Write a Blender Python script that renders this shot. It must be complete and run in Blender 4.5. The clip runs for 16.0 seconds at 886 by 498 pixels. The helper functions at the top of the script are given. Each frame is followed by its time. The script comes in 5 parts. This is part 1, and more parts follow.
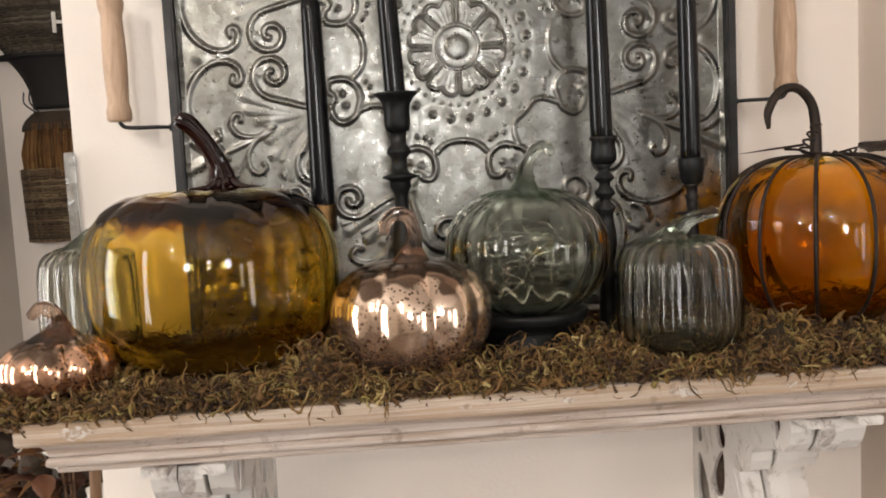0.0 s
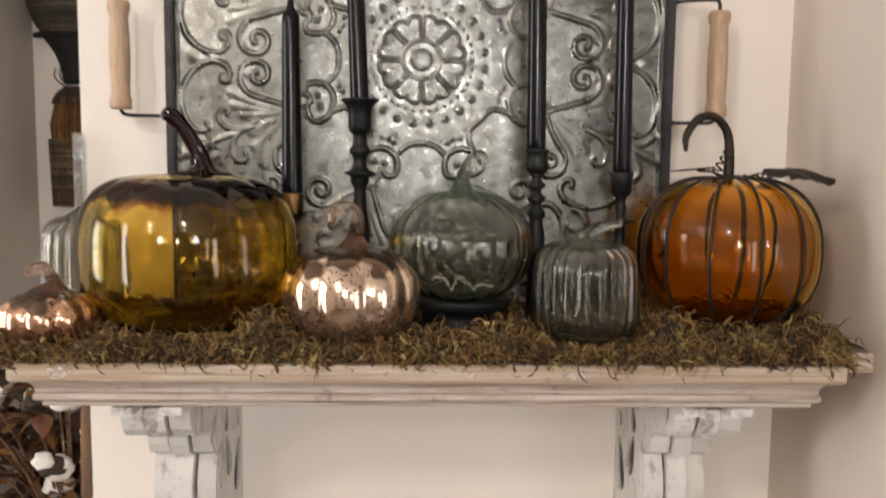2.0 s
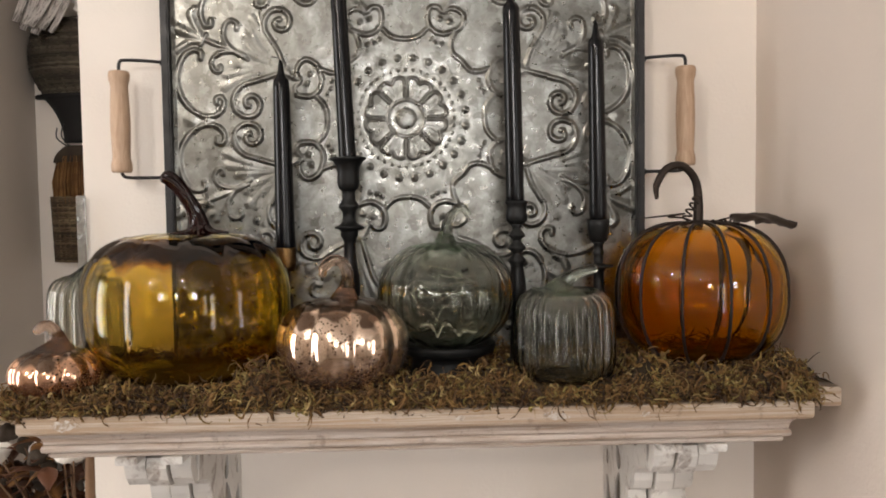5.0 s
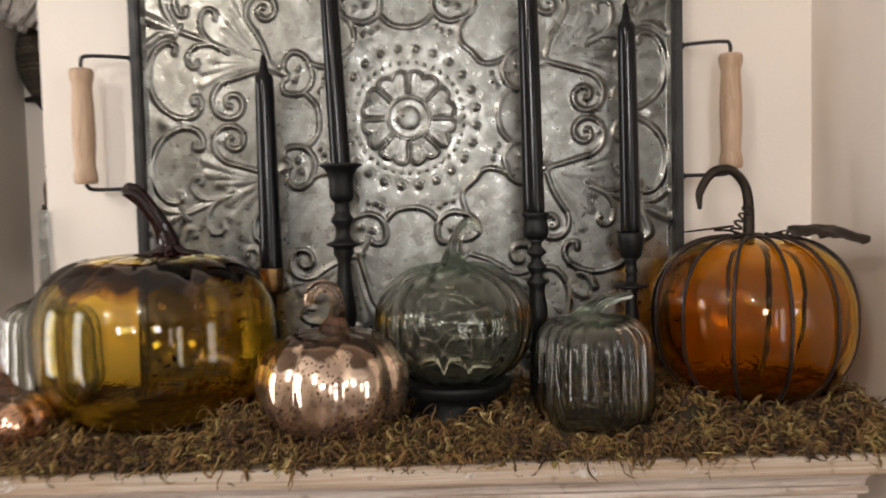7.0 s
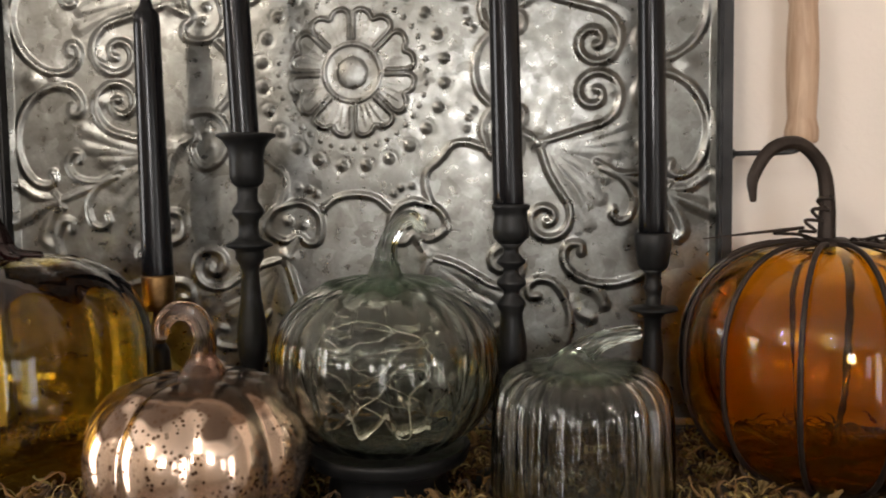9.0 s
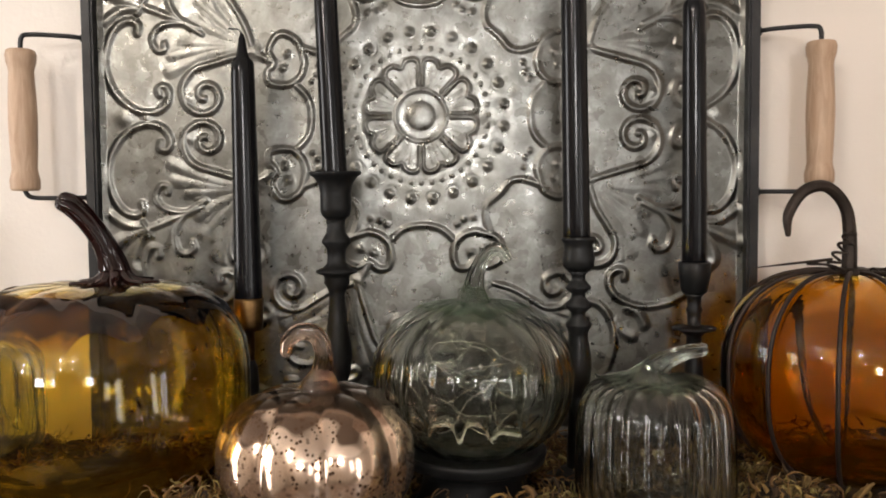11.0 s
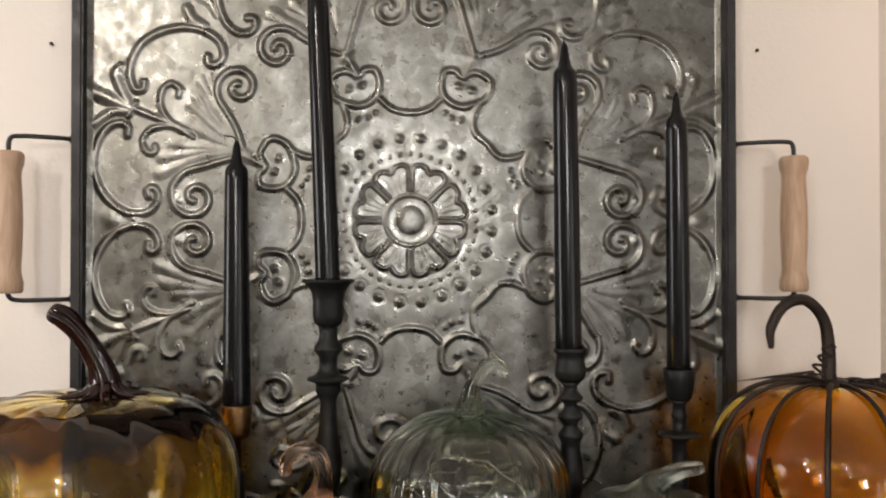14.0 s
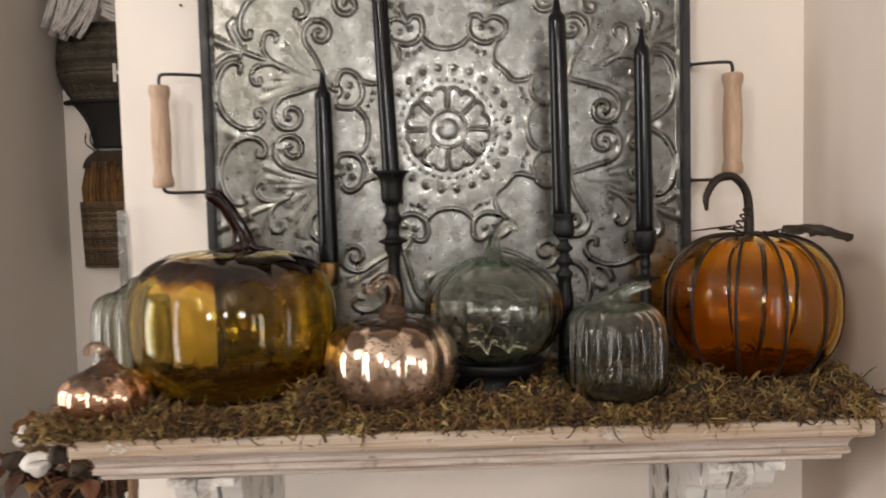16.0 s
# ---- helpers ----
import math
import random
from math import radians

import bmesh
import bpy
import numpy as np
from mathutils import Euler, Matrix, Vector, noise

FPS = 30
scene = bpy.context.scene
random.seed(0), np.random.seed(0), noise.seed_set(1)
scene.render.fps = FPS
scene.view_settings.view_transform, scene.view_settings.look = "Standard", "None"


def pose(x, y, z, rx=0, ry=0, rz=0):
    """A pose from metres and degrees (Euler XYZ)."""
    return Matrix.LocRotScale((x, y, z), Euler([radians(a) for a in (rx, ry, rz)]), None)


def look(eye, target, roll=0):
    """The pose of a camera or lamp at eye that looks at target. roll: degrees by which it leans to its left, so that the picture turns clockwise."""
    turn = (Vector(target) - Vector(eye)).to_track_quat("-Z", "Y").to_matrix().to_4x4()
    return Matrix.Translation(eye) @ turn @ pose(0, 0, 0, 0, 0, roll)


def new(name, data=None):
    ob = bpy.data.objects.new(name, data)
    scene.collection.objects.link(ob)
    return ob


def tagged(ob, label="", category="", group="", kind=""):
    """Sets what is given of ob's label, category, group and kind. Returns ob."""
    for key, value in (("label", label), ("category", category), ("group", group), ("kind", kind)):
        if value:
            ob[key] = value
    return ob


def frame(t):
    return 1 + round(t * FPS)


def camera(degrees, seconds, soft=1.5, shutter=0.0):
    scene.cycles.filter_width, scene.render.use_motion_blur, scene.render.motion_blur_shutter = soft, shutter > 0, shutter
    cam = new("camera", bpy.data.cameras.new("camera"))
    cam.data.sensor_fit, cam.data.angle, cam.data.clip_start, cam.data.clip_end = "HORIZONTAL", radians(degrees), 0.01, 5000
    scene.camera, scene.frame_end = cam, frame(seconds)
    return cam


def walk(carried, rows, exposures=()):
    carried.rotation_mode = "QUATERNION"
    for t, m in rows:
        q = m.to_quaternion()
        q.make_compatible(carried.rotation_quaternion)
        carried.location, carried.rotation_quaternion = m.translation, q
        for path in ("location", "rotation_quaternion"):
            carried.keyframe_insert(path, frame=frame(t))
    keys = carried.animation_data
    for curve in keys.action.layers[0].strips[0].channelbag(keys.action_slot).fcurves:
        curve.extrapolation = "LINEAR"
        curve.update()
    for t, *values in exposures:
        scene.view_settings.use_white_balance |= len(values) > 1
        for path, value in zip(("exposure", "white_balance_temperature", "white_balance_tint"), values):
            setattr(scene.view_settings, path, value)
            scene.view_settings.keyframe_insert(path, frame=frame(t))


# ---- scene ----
cam = camera(55.9, 16.0, 1.8, 0.5)
PATH = [
    (0, (-0.01, 0.018, 1.495), (0.127, 2.005, 1.319), -2.9),
    (0.5, (-0.002, 0.013, 1.488), (0.155, 1.998, 1.303), -1.8),
    (1, (-0.005, -0.016, 1.49), (0.175, 1.958, 1.223), -0.8),
    (1.5, (0.048, -0.067, 1.5), (0.199, 1.906, 1.213), -0.1),
    (2, (0.08, -0.107, 1.51), (0.143, 1.881, 1.303), 0.7),
    (2.5, (0.083, -0.161, 1.52), (0.11, 1.837, 1.441), 0.9),
    (3, (0.081, -0.182, 1.53), (0.132, 1.817, 1.485), 0.3),
    (3.5, (0.091, -0.181, 1.531), (0.157, 1.817, 1.464), -0.5),
    (4, (0.096, -0.171, 1.528), (0.181, 1.825, 1.43), -1.0),
    (4.2, (0.094, -0.166, 1.527), (0.177, 1.829, 1.416), -1.0),
    (6.3, (0.111, -0.145, 1.523), (0.101, 1.854, 1.438), -0.4),
    (6.5, (0.119, -0.131, 1.525), (0.097, 1.868, 1.447), -0.4),
    (7, (0.115, -0.015, 1.541), (0.128, 1.982, 1.426), -1.4),
    (7.5, (0.101, 0.115, 1.541), (0.216, 2.107, 1.403), -2.1),
    (8, (0.122, 0.183, 1.535), (0.226, 2.173, 1.366), -1.2),
    (8.5, (0.191, 0.232, 1.54), (0.163, 2.226, 1.377), -0.6),
    (9, (0.209, 0.254, 1.54), (0.082, 2.244, 1.391), -0.9),
    (9.5, (0.203, 0.253, 1.543), (0.03, 2.241, 1.4), -1.0),
    (10, (0.183, 0.229, 1.549), (0.025, 2.218, 1.423), -0.6),
    (10.2, (0.168, 0.213, 1.553), (0.027, 2.205, 1.439), -0.5),
    (12.3, (0.072, 0.152, 1.561), (0.204, 2.144, 1.449), -0.5),
    (12.5, (0.075, 0.161, 1.571), (0.2, 2.155, 1.481), -0.3),
    (13, (0.084, 0.164, 1.606), (0.16, 2.162, 1.584), 0.0),
    (13.5, (0.078, 0.163, 1.608), (0.144, 2.162, 1.649), 0.3),
    (14, (0.073, 0.162, 1.603), (0.179, 2.159, 1.626), -0.0),
    (14.5, (0.069, 0.125, 1.585), (0.241, 2.118, 1.586), 0.0),
    (15, (0.094, 0.041, 1.578), (0.202, 2.037, 1.506), 0.2),
    (15.5, (0.108, -0.061, 1.544), (0.133, 1.934, 1.408), -0.4),
    (16, (0.057, -0.143, 1.554), (0.087, 1.852, 1.422), -1.4),
]
walk(cam, [(t, look(eye, target, roll)) for t, eye, target, roll in PATH],
     [(0.0, 0.08), (1.0, 0.05), (2.0, 0.0), (3.0, -0.10), (6.5, -0.10), (7.3, -0.04), (8.4, 0.09), (10.0, 0.09), (12.4, 0.08), (13.2, -0.06), (14.2, -0.08), (15.2, -0.10), (16.0, -0.08)])

# ---- world, daylight and lamps ----
world = bpy.data.worlds.new("world")
scene.world = world
world.use_nodes = True
wn = world.node_tree.nodes
sky = wn.new("ShaderNodeTexSky")
sky.sky_type, sky.sun_disc = "NISHITA", False
sky.sun_elevation, sky.sun_rotation = radians(40), radians(200)
wn["Background"].inputs["Strength"].default_value = 0.1
world.node_tree.links.new(sky.outputs["Color"], wn["Background"].inputs["Color"])


def window_lamp(x, y, z, w, h, aim, watts, col=(1.0, 0.968, 0.955)):
    la = bpy.data.lights.new("window_light", "AREA")
    la.shape, la.size, la.size_y, la.energy, la.color = "RECTANGLE", w, h, watts, col
    ob = new("window_light", la)
    ob.matrix_world = look((x, y, z), (x + aim[0], y + aim[1], z + aim[2]))
    return ob


BACK_Y, LEFT_X, RIGHT_X, FAR_X, CEIL = -3.6, -2.6, 0.576, 2.8, 2.55
# windows behind the camera: (centre x, sill, head, width), and a glazed door in each side wall
WINDOWS = [(2.25, 0.85, 2.15, 0.8), (0.15, 1.72, 2.38, 0.9)]
for (wx, z0, z1, ww), watts in zip(WINDOWS, (11, 68)):
    window_lamp(wx, BACK_Y - 0.16, (z0 + z1) / 2, ww, z1 - z0, (0, 1, 0), watts)
LEFT_DOOR, RIGHT_DOOR = (0.35, 0.30, 2.30, 1.0), (-2.35, 0.30, 2.10, 1.2)
window_lamp(LEFT_X - 0.16, LEFT_DOOR[0], 1.30, LEFT_DOOR[3], 2.0, (1, 0, 0), 48)
window_lamp(FAR_X + 0.16, RIGHT_DOOR[0], 1.20, RIGHT_DOOR[3], 1.8, (-1, 0, 0), 33)
# two ceiling lamps of the room
LAMPS = [(-1.30, -2.30, 36), (-0.95, -1.14, 36)]
for lx, ly, watts in LAMPS:
    bulb = bpy.data.lights.new("globe_light", "POINT")
    bulb.energy, bulb.color, bulb.shadow_soft_size = watts, (1.0, 0.91, 0.82), 0.07
    new("globe_light", bulb).location = (lx, ly, CEIL - 0.11)

# ---- materials ----


def material(name):
    m = bpy.data.materials.new(name)
    m.use_nodes = True
    t = m.node_tree
    return m, t, t.nodes["Principled BSDF"]


def node(t, kind, **values):
    n = t.nodes.new(kind)
    for k, v in values.items():
        n.inputs[k.replace("_", " ")].default_value = v
    return n


def coords(t, scale=(1, 1, 1)):
    tc = t.nodes.new("ShaderNodeTexCoord")
    mp = node(t, "ShaderNodeMapping", Scale=scale)
    t.links.new(tc.outputs["Object"], mp.inputs["Vector"])
    return mp.outputs["Vector"]


def ramp(t, src, stops):
    r = t.nodes.new("ShaderNodeValToRGB")
    e = r.color_ramp.elements
    while len(e) < len(stops):
        e.new(0.5)
    for el, (p, c) in zip(e, stops):
        el.position, el.color = p, (*c, 1) if len(c) == 3 else c
    t.links.new(src, r.inputs["Fac"])
    return r.outputs["Color"]


def noise_tex(t, vec, scale, detail=4.0, rough=0.55, distort=0.0):
    n = node(t, "ShaderNodeTexNoise", Scale=scale, Detail=detail, Roughness=rough, Distortion=distort)
    t.links.new(vec, n.inputs["Vector"])
    return n.outputs["Fac"]


def bump(t, bsdf, height, strength, distance):
    b = node(t, "ShaderNodeBump", Strength=strength, Distance=distance)
    t.links.new(height, b.inputs["Height"])
    t.links.new(b.outputs["Normal"], bsdf.inputs["Normal"])


def mix_col(t, fac, a, b, mode="MIX"):
    m = t.nodes.new("ShaderNodeMix")
    m.data_type, m.blend_type = "RGBA", mode
    for sock, v in ((m.inputs[0], fac), (m.inputs[6], a), (m.inputs[7], b)):
        if isinstance(v, (int, float)):
            sock.default_value = v
        elif isinstance(v, tuple):
            sock.default_value = (*v, 1)
        else:
            t.links.new(v, sock)
    return m.outputs[2]


def paint(name, col, rough=0.6, vary=0.06, grain=0.25):
    m, t, b = material(name)
    v = coords(t)
    lo = tuple(c * (1 - vary) for c in col)
    hi = tuple(min(1, c * (1 + vary)) for c in col)
    t.links.new(ramp(t, noise_tex(t, v, 2.3, 5), [(0.35, lo), (0.65, hi)]), b.inputs["Base Color"])
    b.inputs["Roughness"].default_value = rough
    bump(t, b, noise_tex(t, v, 190, 3), grain, 0.0015)
    return m


def metal(name, stops, rough=(0.25, 0.5), scale=22, grain=60, metallic=1.0, bumpy=0.15):
    m, t, b = material(name)
    v = coords(t)
    n = noise_tex(t, v, scale, 6, 0.65, 0.4)
    t.links.new(ramp(t, n, stops), b.inputs["Base Color"])
    g = noise_tex(t, v, grain, 4)
    t.links.new(ramp(t, g, [(0.3, (rough[0],) * 3), (0.7, (rough[1],) * 3)]), b.inputs["Roughness"])
    b.inputs["Metallic"].default_value = metallic
    bump(t, b, g, bumpy, 0.001)
    return m


def wood(name, dark, light, axis_scale=(2, 14, 14), rough=0.6, fine=1.0):
    m, t, b = material(name)
    v = coords(t, axis_scale)
    w = noise_tex(t, v, 6 * fine, 6, 0.6, 1.2)
    t.links.new(ramp(t, w, [(0.3, dark), (0.7, light)]), b.inputs["Base Color"])
    b.inputs["Roughness"].default_value = rough
    bump(t, b, w, 0.3, 0.001)
    return m


def distressed(name, under, paint_col, amount=0.5, axis=(1.2, 12, 12), soft=0.06, deep=0.7):
    """Whitewash worn through to the wood."""
    m, t, b = material(name)
    v = coords(t, axis)
    v2 = coords(t)
    grain = noise_tex(t, v, 9, 6, 0.65, 0.8)
    base = ramp(t, grain, [(0.3, tuple(c * 0.72 for c in under)), (0.7, under)])
    white = ramp(t, noise_tex(t, v2, 14, 5), [(0.3, tuple(c * 0.86 for c in paint_col)), (0.7, paint_col)])
    worn = noise_tex(t, v, 5, 8, 0.75, 0.5)
    mask = ramp(t, worn, [(amount - soft, (0, 0, 0)), (amount + soft, (1, 1, 1))])
    dirt = ramp(t, noise_tex(t, v2, 45, 6, 0.7), [(0.32, (0.30, 0.24, 0.20)), (0.42, (1, 1, 1))])
    col = mix_col(t, mask, white, base)
    col = mix_col(t, deep, col, dirt, "MULTIPLY")
    t.links.new(col, b.inputs["Base Color"])
    b.inputs["Roughness"].default_value = 0.68
    bump(t, b, worn, 0.5, 0.0012)
    return m


def thin_glass(name, tint, streak=None, rough=0.035, wave=0.25):
    """A blown-glass wall: tinted clear with a mirror sheen that grows towards grazing."""
    m, t, b = material(name)
    t.nodes.remove(b)
    out = t.nodes["Material Output"]
    v = coords(t)
    n = noise_tex(t, v, 34, 3, 0.5, 0.6)
    bp = node(t, "ShaderNodeBump", Strength=wave, Distance=0.002)
    t.links.new(n, bp.inputs["Height"])
    gl = node(t, "ShaderNodeBsdfGlossy", Roughness=rough, Color=(1, 1, 1, 1))
    t.links.new(bp.outputs["Normal"], gl.inputs["Normal"])
    tr = t.nodes.new("ShaderNodeBsdfTransparent")
    if streak:
        sv = coords(t, (34, 34, 4))
        t.links.new(ramp(t, noise_tex(t, sv, 1.0, 3), [(0.38, tint), (0.62, streak)]), tr.inputs["Color"])
    else:
        tr.inputs["Color"].default_value = (*tint, 1)
    lw = node(t, "ShaderNodeLayerWeight", Blend=0.5)
    t.links.new(bp.outputs["Normal"], lw.inputs["Normal"])
    p = t.nodes.new("ShaderNodeMath")
    p.operation = "POWER"
    p.inputs[1].default_value = 5.0
    t.links.new(lw.outputs["Facing"], p.inputs[0])
    f = t.nodes.new("ShaderNodeMath")
    f.operation = "MULTIPLY_ADD"
    f.inputs[1].default_value, f.inputs[2].default_value = 0.85, 0.05
    t.links.new(p.outputs[0], f.inputs[0])
    mx = t.nodes.new("ShaderNodeMixShader")
    t.links.new(f.outputs[0], mx.inputs["Fac"])
    t.links.new(tr.outputs[0], mx.inputs[1])
    t.links.new(gl.outputs[0], mx.inputs[2])
    t.links.new(mx.outputs[0], out.inputs["Surface"])
    return m


def solid_glass(name, col, rough=0.03, grain=120, strength=0.3):
    m, t, b = material(name)
    b.inputs["Base Color"].default_value = (*col, 1)
    b.inputs["Transmission Weight"].default_value = 1.0
    b.inputs["IOR"].default_value = 1.45
    b.inputs["Roughness"].default_value = rough
    bump(t, b, noise_tex(t, coords(t), grain, 3), strength, 0.001)
    return m


def mercury_glass(name, col, spot):
    """Silvered glass with an aged, speckled lining and a bare smoky crown."""
    m, t, b = material(name)
    v = coords(t)
    vo = node(t, "ShaderNodeTexVoronoi", Scale=250.0)
    t.links.new(v, vo.inputs["Vector"])
    dots = ramp(t, vo.outputs["Distance"], [(0.24, (1, 1, 1)), (0.36, (0, 0, 0))])
    where = ramp(t, noise_tex(t, v, 24, 4), [(0.42, (0, 0, 0)), (0.54, (1, 1, 1))])
    speck = mix_col(t, 1.0, dots, where, "MULTIPLY")
    sx = t.nodes.new("ShaderNodeSeparateXYZ")
    t.links.new(v, sx.inputs[0])
    edge = t.nodes.new("ShaderNodeMath")
    edge.operation = "MULTIPLY_ADD"
    edge.inputs[1].default_value = 0.058
    t.links.new(noise_tex(t, v, 34, 1), edge.inputs[0])
    t.links.new(sx.outputs["Z"], edge.inputs[2])
    mr = node(t, "ShaderNodeMapRange")
    mr.inputs["From Min"].default_value, mr.inputs["From Max"].default_value = spot, spot + 0.004
    t.links.new(edge.outputs[0], mr.inputs["Value"])
    base = ramp(t, noise_tex(t, v, 9, 4), [(0.3, tuple(c * 0.9 for c in col)), (0.7, col)])
    c = mix_col(t, mr.outputs["Result"], base, (0.20, 0.13, 0.09))
    c = mix_col(t, speck, c, (0.17, 0.095, 0.055))
    t.links.new(c, b.inputs["Base Color"])
    b.inputs["Metallic"].default_value = 0.95
    b.inputs["Roughness"].default_value = 0.15
    b.inputs["Coat Weight"].default_value = 0.25
    b.inputs["Coat Roughness"].default_value = 0.03
    bump(t, b, noise_tex(t, v, 40, 3), 0.15, 0.001)
    return m


def island_colours(name, stops, rough=0.85):
    m, t, b = material(name)
    g = t.nodes.new("ShaderNodeNewGeometry")
    c = ramp(t, g.outputs["Random Per Island"], stops)
    dark = ramp(t, noise_tex(t, coords(t), 24, 3), [(0.32, (0.45, 0.36, 0.32)), (0.5, (0.8, 0.75, 0.65)), (0.68, (1.0, 1.0, 0.85))])
    t.links.new(mix_col(t, 1.0, c, dark, "MULTIPLY"), b.inputs["Base Color"])
    b.inputs["Roughness"].default_value = rough
    return m


M_wall = paint("cream_wall_paint", (0.88, 0.81, 0.735), 0.7, 0.025)
M_room = paint("taupe_room_paint", (0.38, 0.335, 0.29), 0.7, 0.05)
# cream toned down so the side wall's weaker light sits in the colour
M_side = paint("dimmed_cream_side_paint", (0.72, 0.635, 0.565), 0.7, 0.03)
# niche side wall: its shade is mixed into this darker taupe
M_niche = paint("shaded_niche_paint", (0.60, 0.555, 0.51), 0.7, 0.03)
M_vine = island_colours("grey_brown_vine", [(0.0, (0.05, 0.042, 0.034)), (0.6, (0.105, 0.09, 0.073)), (1.0, (0.16, 0.14, 0.115))])
M_zinc = metal("bright_zinc_strip", [(0.35, (0.42, 0.45, 0.46)), (0.6, (0.72, 0.75, 0.76))], (0.12, 0.3), 60, 90)
M_ceil = paint("white_ceiling_paint", (0.86, 0.84, 0.80), 0.8, 0.02)
M_floor = wood("dark_oak_floor", (0.045, 0.028, 0.018), (0.12, 0.075, 0.045), (9, 1.2, 9), 0.4)
M_trim = paint("white_trim_paint", (0.80, 0.78, 0.74), 0.4, 0.02, 0.1)
M_tin = metal("galvanised_tin", [(0.28, (0.107, 0.105, 0.095)), (0.46, (0.144, 0.142, 0.130)), (0.56, (0.174, 0.173, 0.161)), (0.74, (0.276, 0.278, 0.267))], (0.23, 0.43), 34, 90, 1.0, 0.12)
_t = M_tin.node_tree
_b = _t.nodes["Principled BSDF"]
_src = _b.inputs["Base Color"].links[0].from_socket
_vo = node(_t, "ShaderNodeTexVoronoi", Scale=70.0, Randomness=1.0)
_warp = _t.nodes.new("ShaderNodeVectorMath")
_warp.operation = "MULTIPLY_ADD"
_warp.inputs[1].default_value = (0.03, 0.03, 0.03)
_wn = node(_t, "ShaderNodeTexNoise", Scale=60.0, Detail=4.0)
_t.links.new(coords(_t), _wn.inputs["Vector"])
_t.links.new(_wn.outputs["Color"], _warp.inputs[0])
_t.links.new(coords(_t), _warp.inputs[2])
_t.links.new(_warp.outputs[0], _vo.inputs["Vector"])
_sp = ramp(_t, _vo.outputs["Color"], [(0.15, (0.70, 0.685, 0.66)), (0.35, (0.97, 0.96, 0.945)), (0.70, (1.0, 1.0, 0.99)), (0.85, (1.16, 1.17, 1.18))])
_pit = ramp(_t, noise_tex(_t, coords(_t), 170, 3, 0.6), [(0.28, (0.60, 0.56, 0.52)), (0.36, (1, 1, 1))])
_sp = mix_col(_t, 1.0, _sp, _pit, "MULTIPLY")
_t.links.new(mix_col(_t, 1.0, _src, _sp, "MULTIPLY"), _b.inputs["Base Color"])
M_iron = metal("black_iron", [(0.3, (0.012, 0.012, 0.013)), (0.7, (0.035, 0.033, 0.032))], (0.35, 0.6), 30, 90, 0.3)
M_rust = metal("dark_bronze_wire", [(0.3, (0.016, 0.011, 0.009)), (0.7, (0.055, 0.038, 0.028))], (0.4, 0.65), 40, 110, 0.6)
M_beech = wood("beech_wood", (0.43, 0.28, 0.18), (0.60, 0.43, 0.30), (26, 26, 3), 0.5)
M_board = distressed("bare_honey_wood", (0.50, 0.36, 0.245), (0.68, 0.59, 0.50), 0.46, (0.9, 22, 40), 0.09, 0.65)
M_shelf = distressed("worn_shelf_wood", (0.43, 0.32, 0.24), (0.66, 0.58, 0.52), 0.53, (1.0, 20, 30), 0.10, 0.6)
M_flake = distressed("flaking_white_paint", (0.45, 0.33, 0.23), (0.68, 0.63, 0.58), 0.52, (30, 30, 30), 0.05)
M_corbel = distressed("chipped_white_paint", (0.22, 0.15, 0.11), (0.76, 0.73, 0.69), 0.60, (4, 4, 3), 0.07, 0.35)
# dark brown that paints in the shade of the gaps between corbel straps
M_corbelback = wood("shaded_brown_core", (0.07, 0.045, 0.03), (0.20, 0.14, 0.10), (8, 8, 8), 0.8)
M_wax, _t, _b = material("black_candle_wax")
_b.inputs["Base Color"].default_value = (0.004, 0.004, 0.005, 1)
_b.inputs["Specular IOR Level"].default_value = 0.28
_v = coords(_t, (40, 40, 3))
_t.links.new(ramp(_t, noise_tex(_t, _v, 1.5, 4), [(0.3, (0.12,) * 3), (0.7, (0.24,) * 3)]), _b.inputs["Roughness"])
bump(_t, _b, noise_tex(_t, _v, 2, 3), 0.15, 0.001)
M_holder = metal("matt_black_turned_wood", [(0.3, (0.005, 0.005, 0.005)), (0.7, (0.012, 0.012, 0.012))], (0.36, 0.5), 30, 120, 0.0)
M_holder.node_tree.nodes["Principled BSDF"].inputs["Specular IOR Level"].default_value = 0.25
M_brass = metal("aged_brass", [(0.3, (0.10, 0.055, 0.022)), (0.7, (0.26, 0.155, 0.065))], (0.3, 0.5), 30, 90)
M_amber = solid_glass("amber_glass", (0.96, 0.76, 0.23), 0.0, 24, 0.26)
M_orange = solid_glass("orange_glass", (0.905, 0.55, 0.035), 0.0, 24, 0.25)
M_clear = solid_glass("clear_green_glass", (0.80, 0.825, 0.77), 0.0, 30, 0.5)
M_ribbed = solid_glass("clear_ribbed_glass", (0.80, 0.81, 0.75), 0.0, 24, 0.2)
M_crown = metal("dark_brown_glass", [(0.3, (0.006, 0.002, 0.002)), (0.7, (0.022, 0.005, 0.004))], (0.05, 0.12), 30, 60, 0.0, 0.1)
M_capglass = thin_glass("smoky_glass_shoulder", (0.16, 0.09, 0.04), None, 0.03)
_t = M_capglass.node_tree
_sz = _t.nodes.new("ShaderNodeSeparateXYZ")
_t.links.new(coords(_t), _sz.inputs[0])
_run = _t.nodes.new("ShaderNodeMath")
_run.operation = "MULTIPLY_ADD"
_run.inputs[1].default_value = 0.034
_t.links.new(noise_tex(_t, coords(_t, (1, 1, 0.25)), 46, 3), _run.inputs[0])
_t.links.new(_sz.outputs["Z"], _run.inputs[2])
_mr = node(_t, "ShaderNodeMapRange")
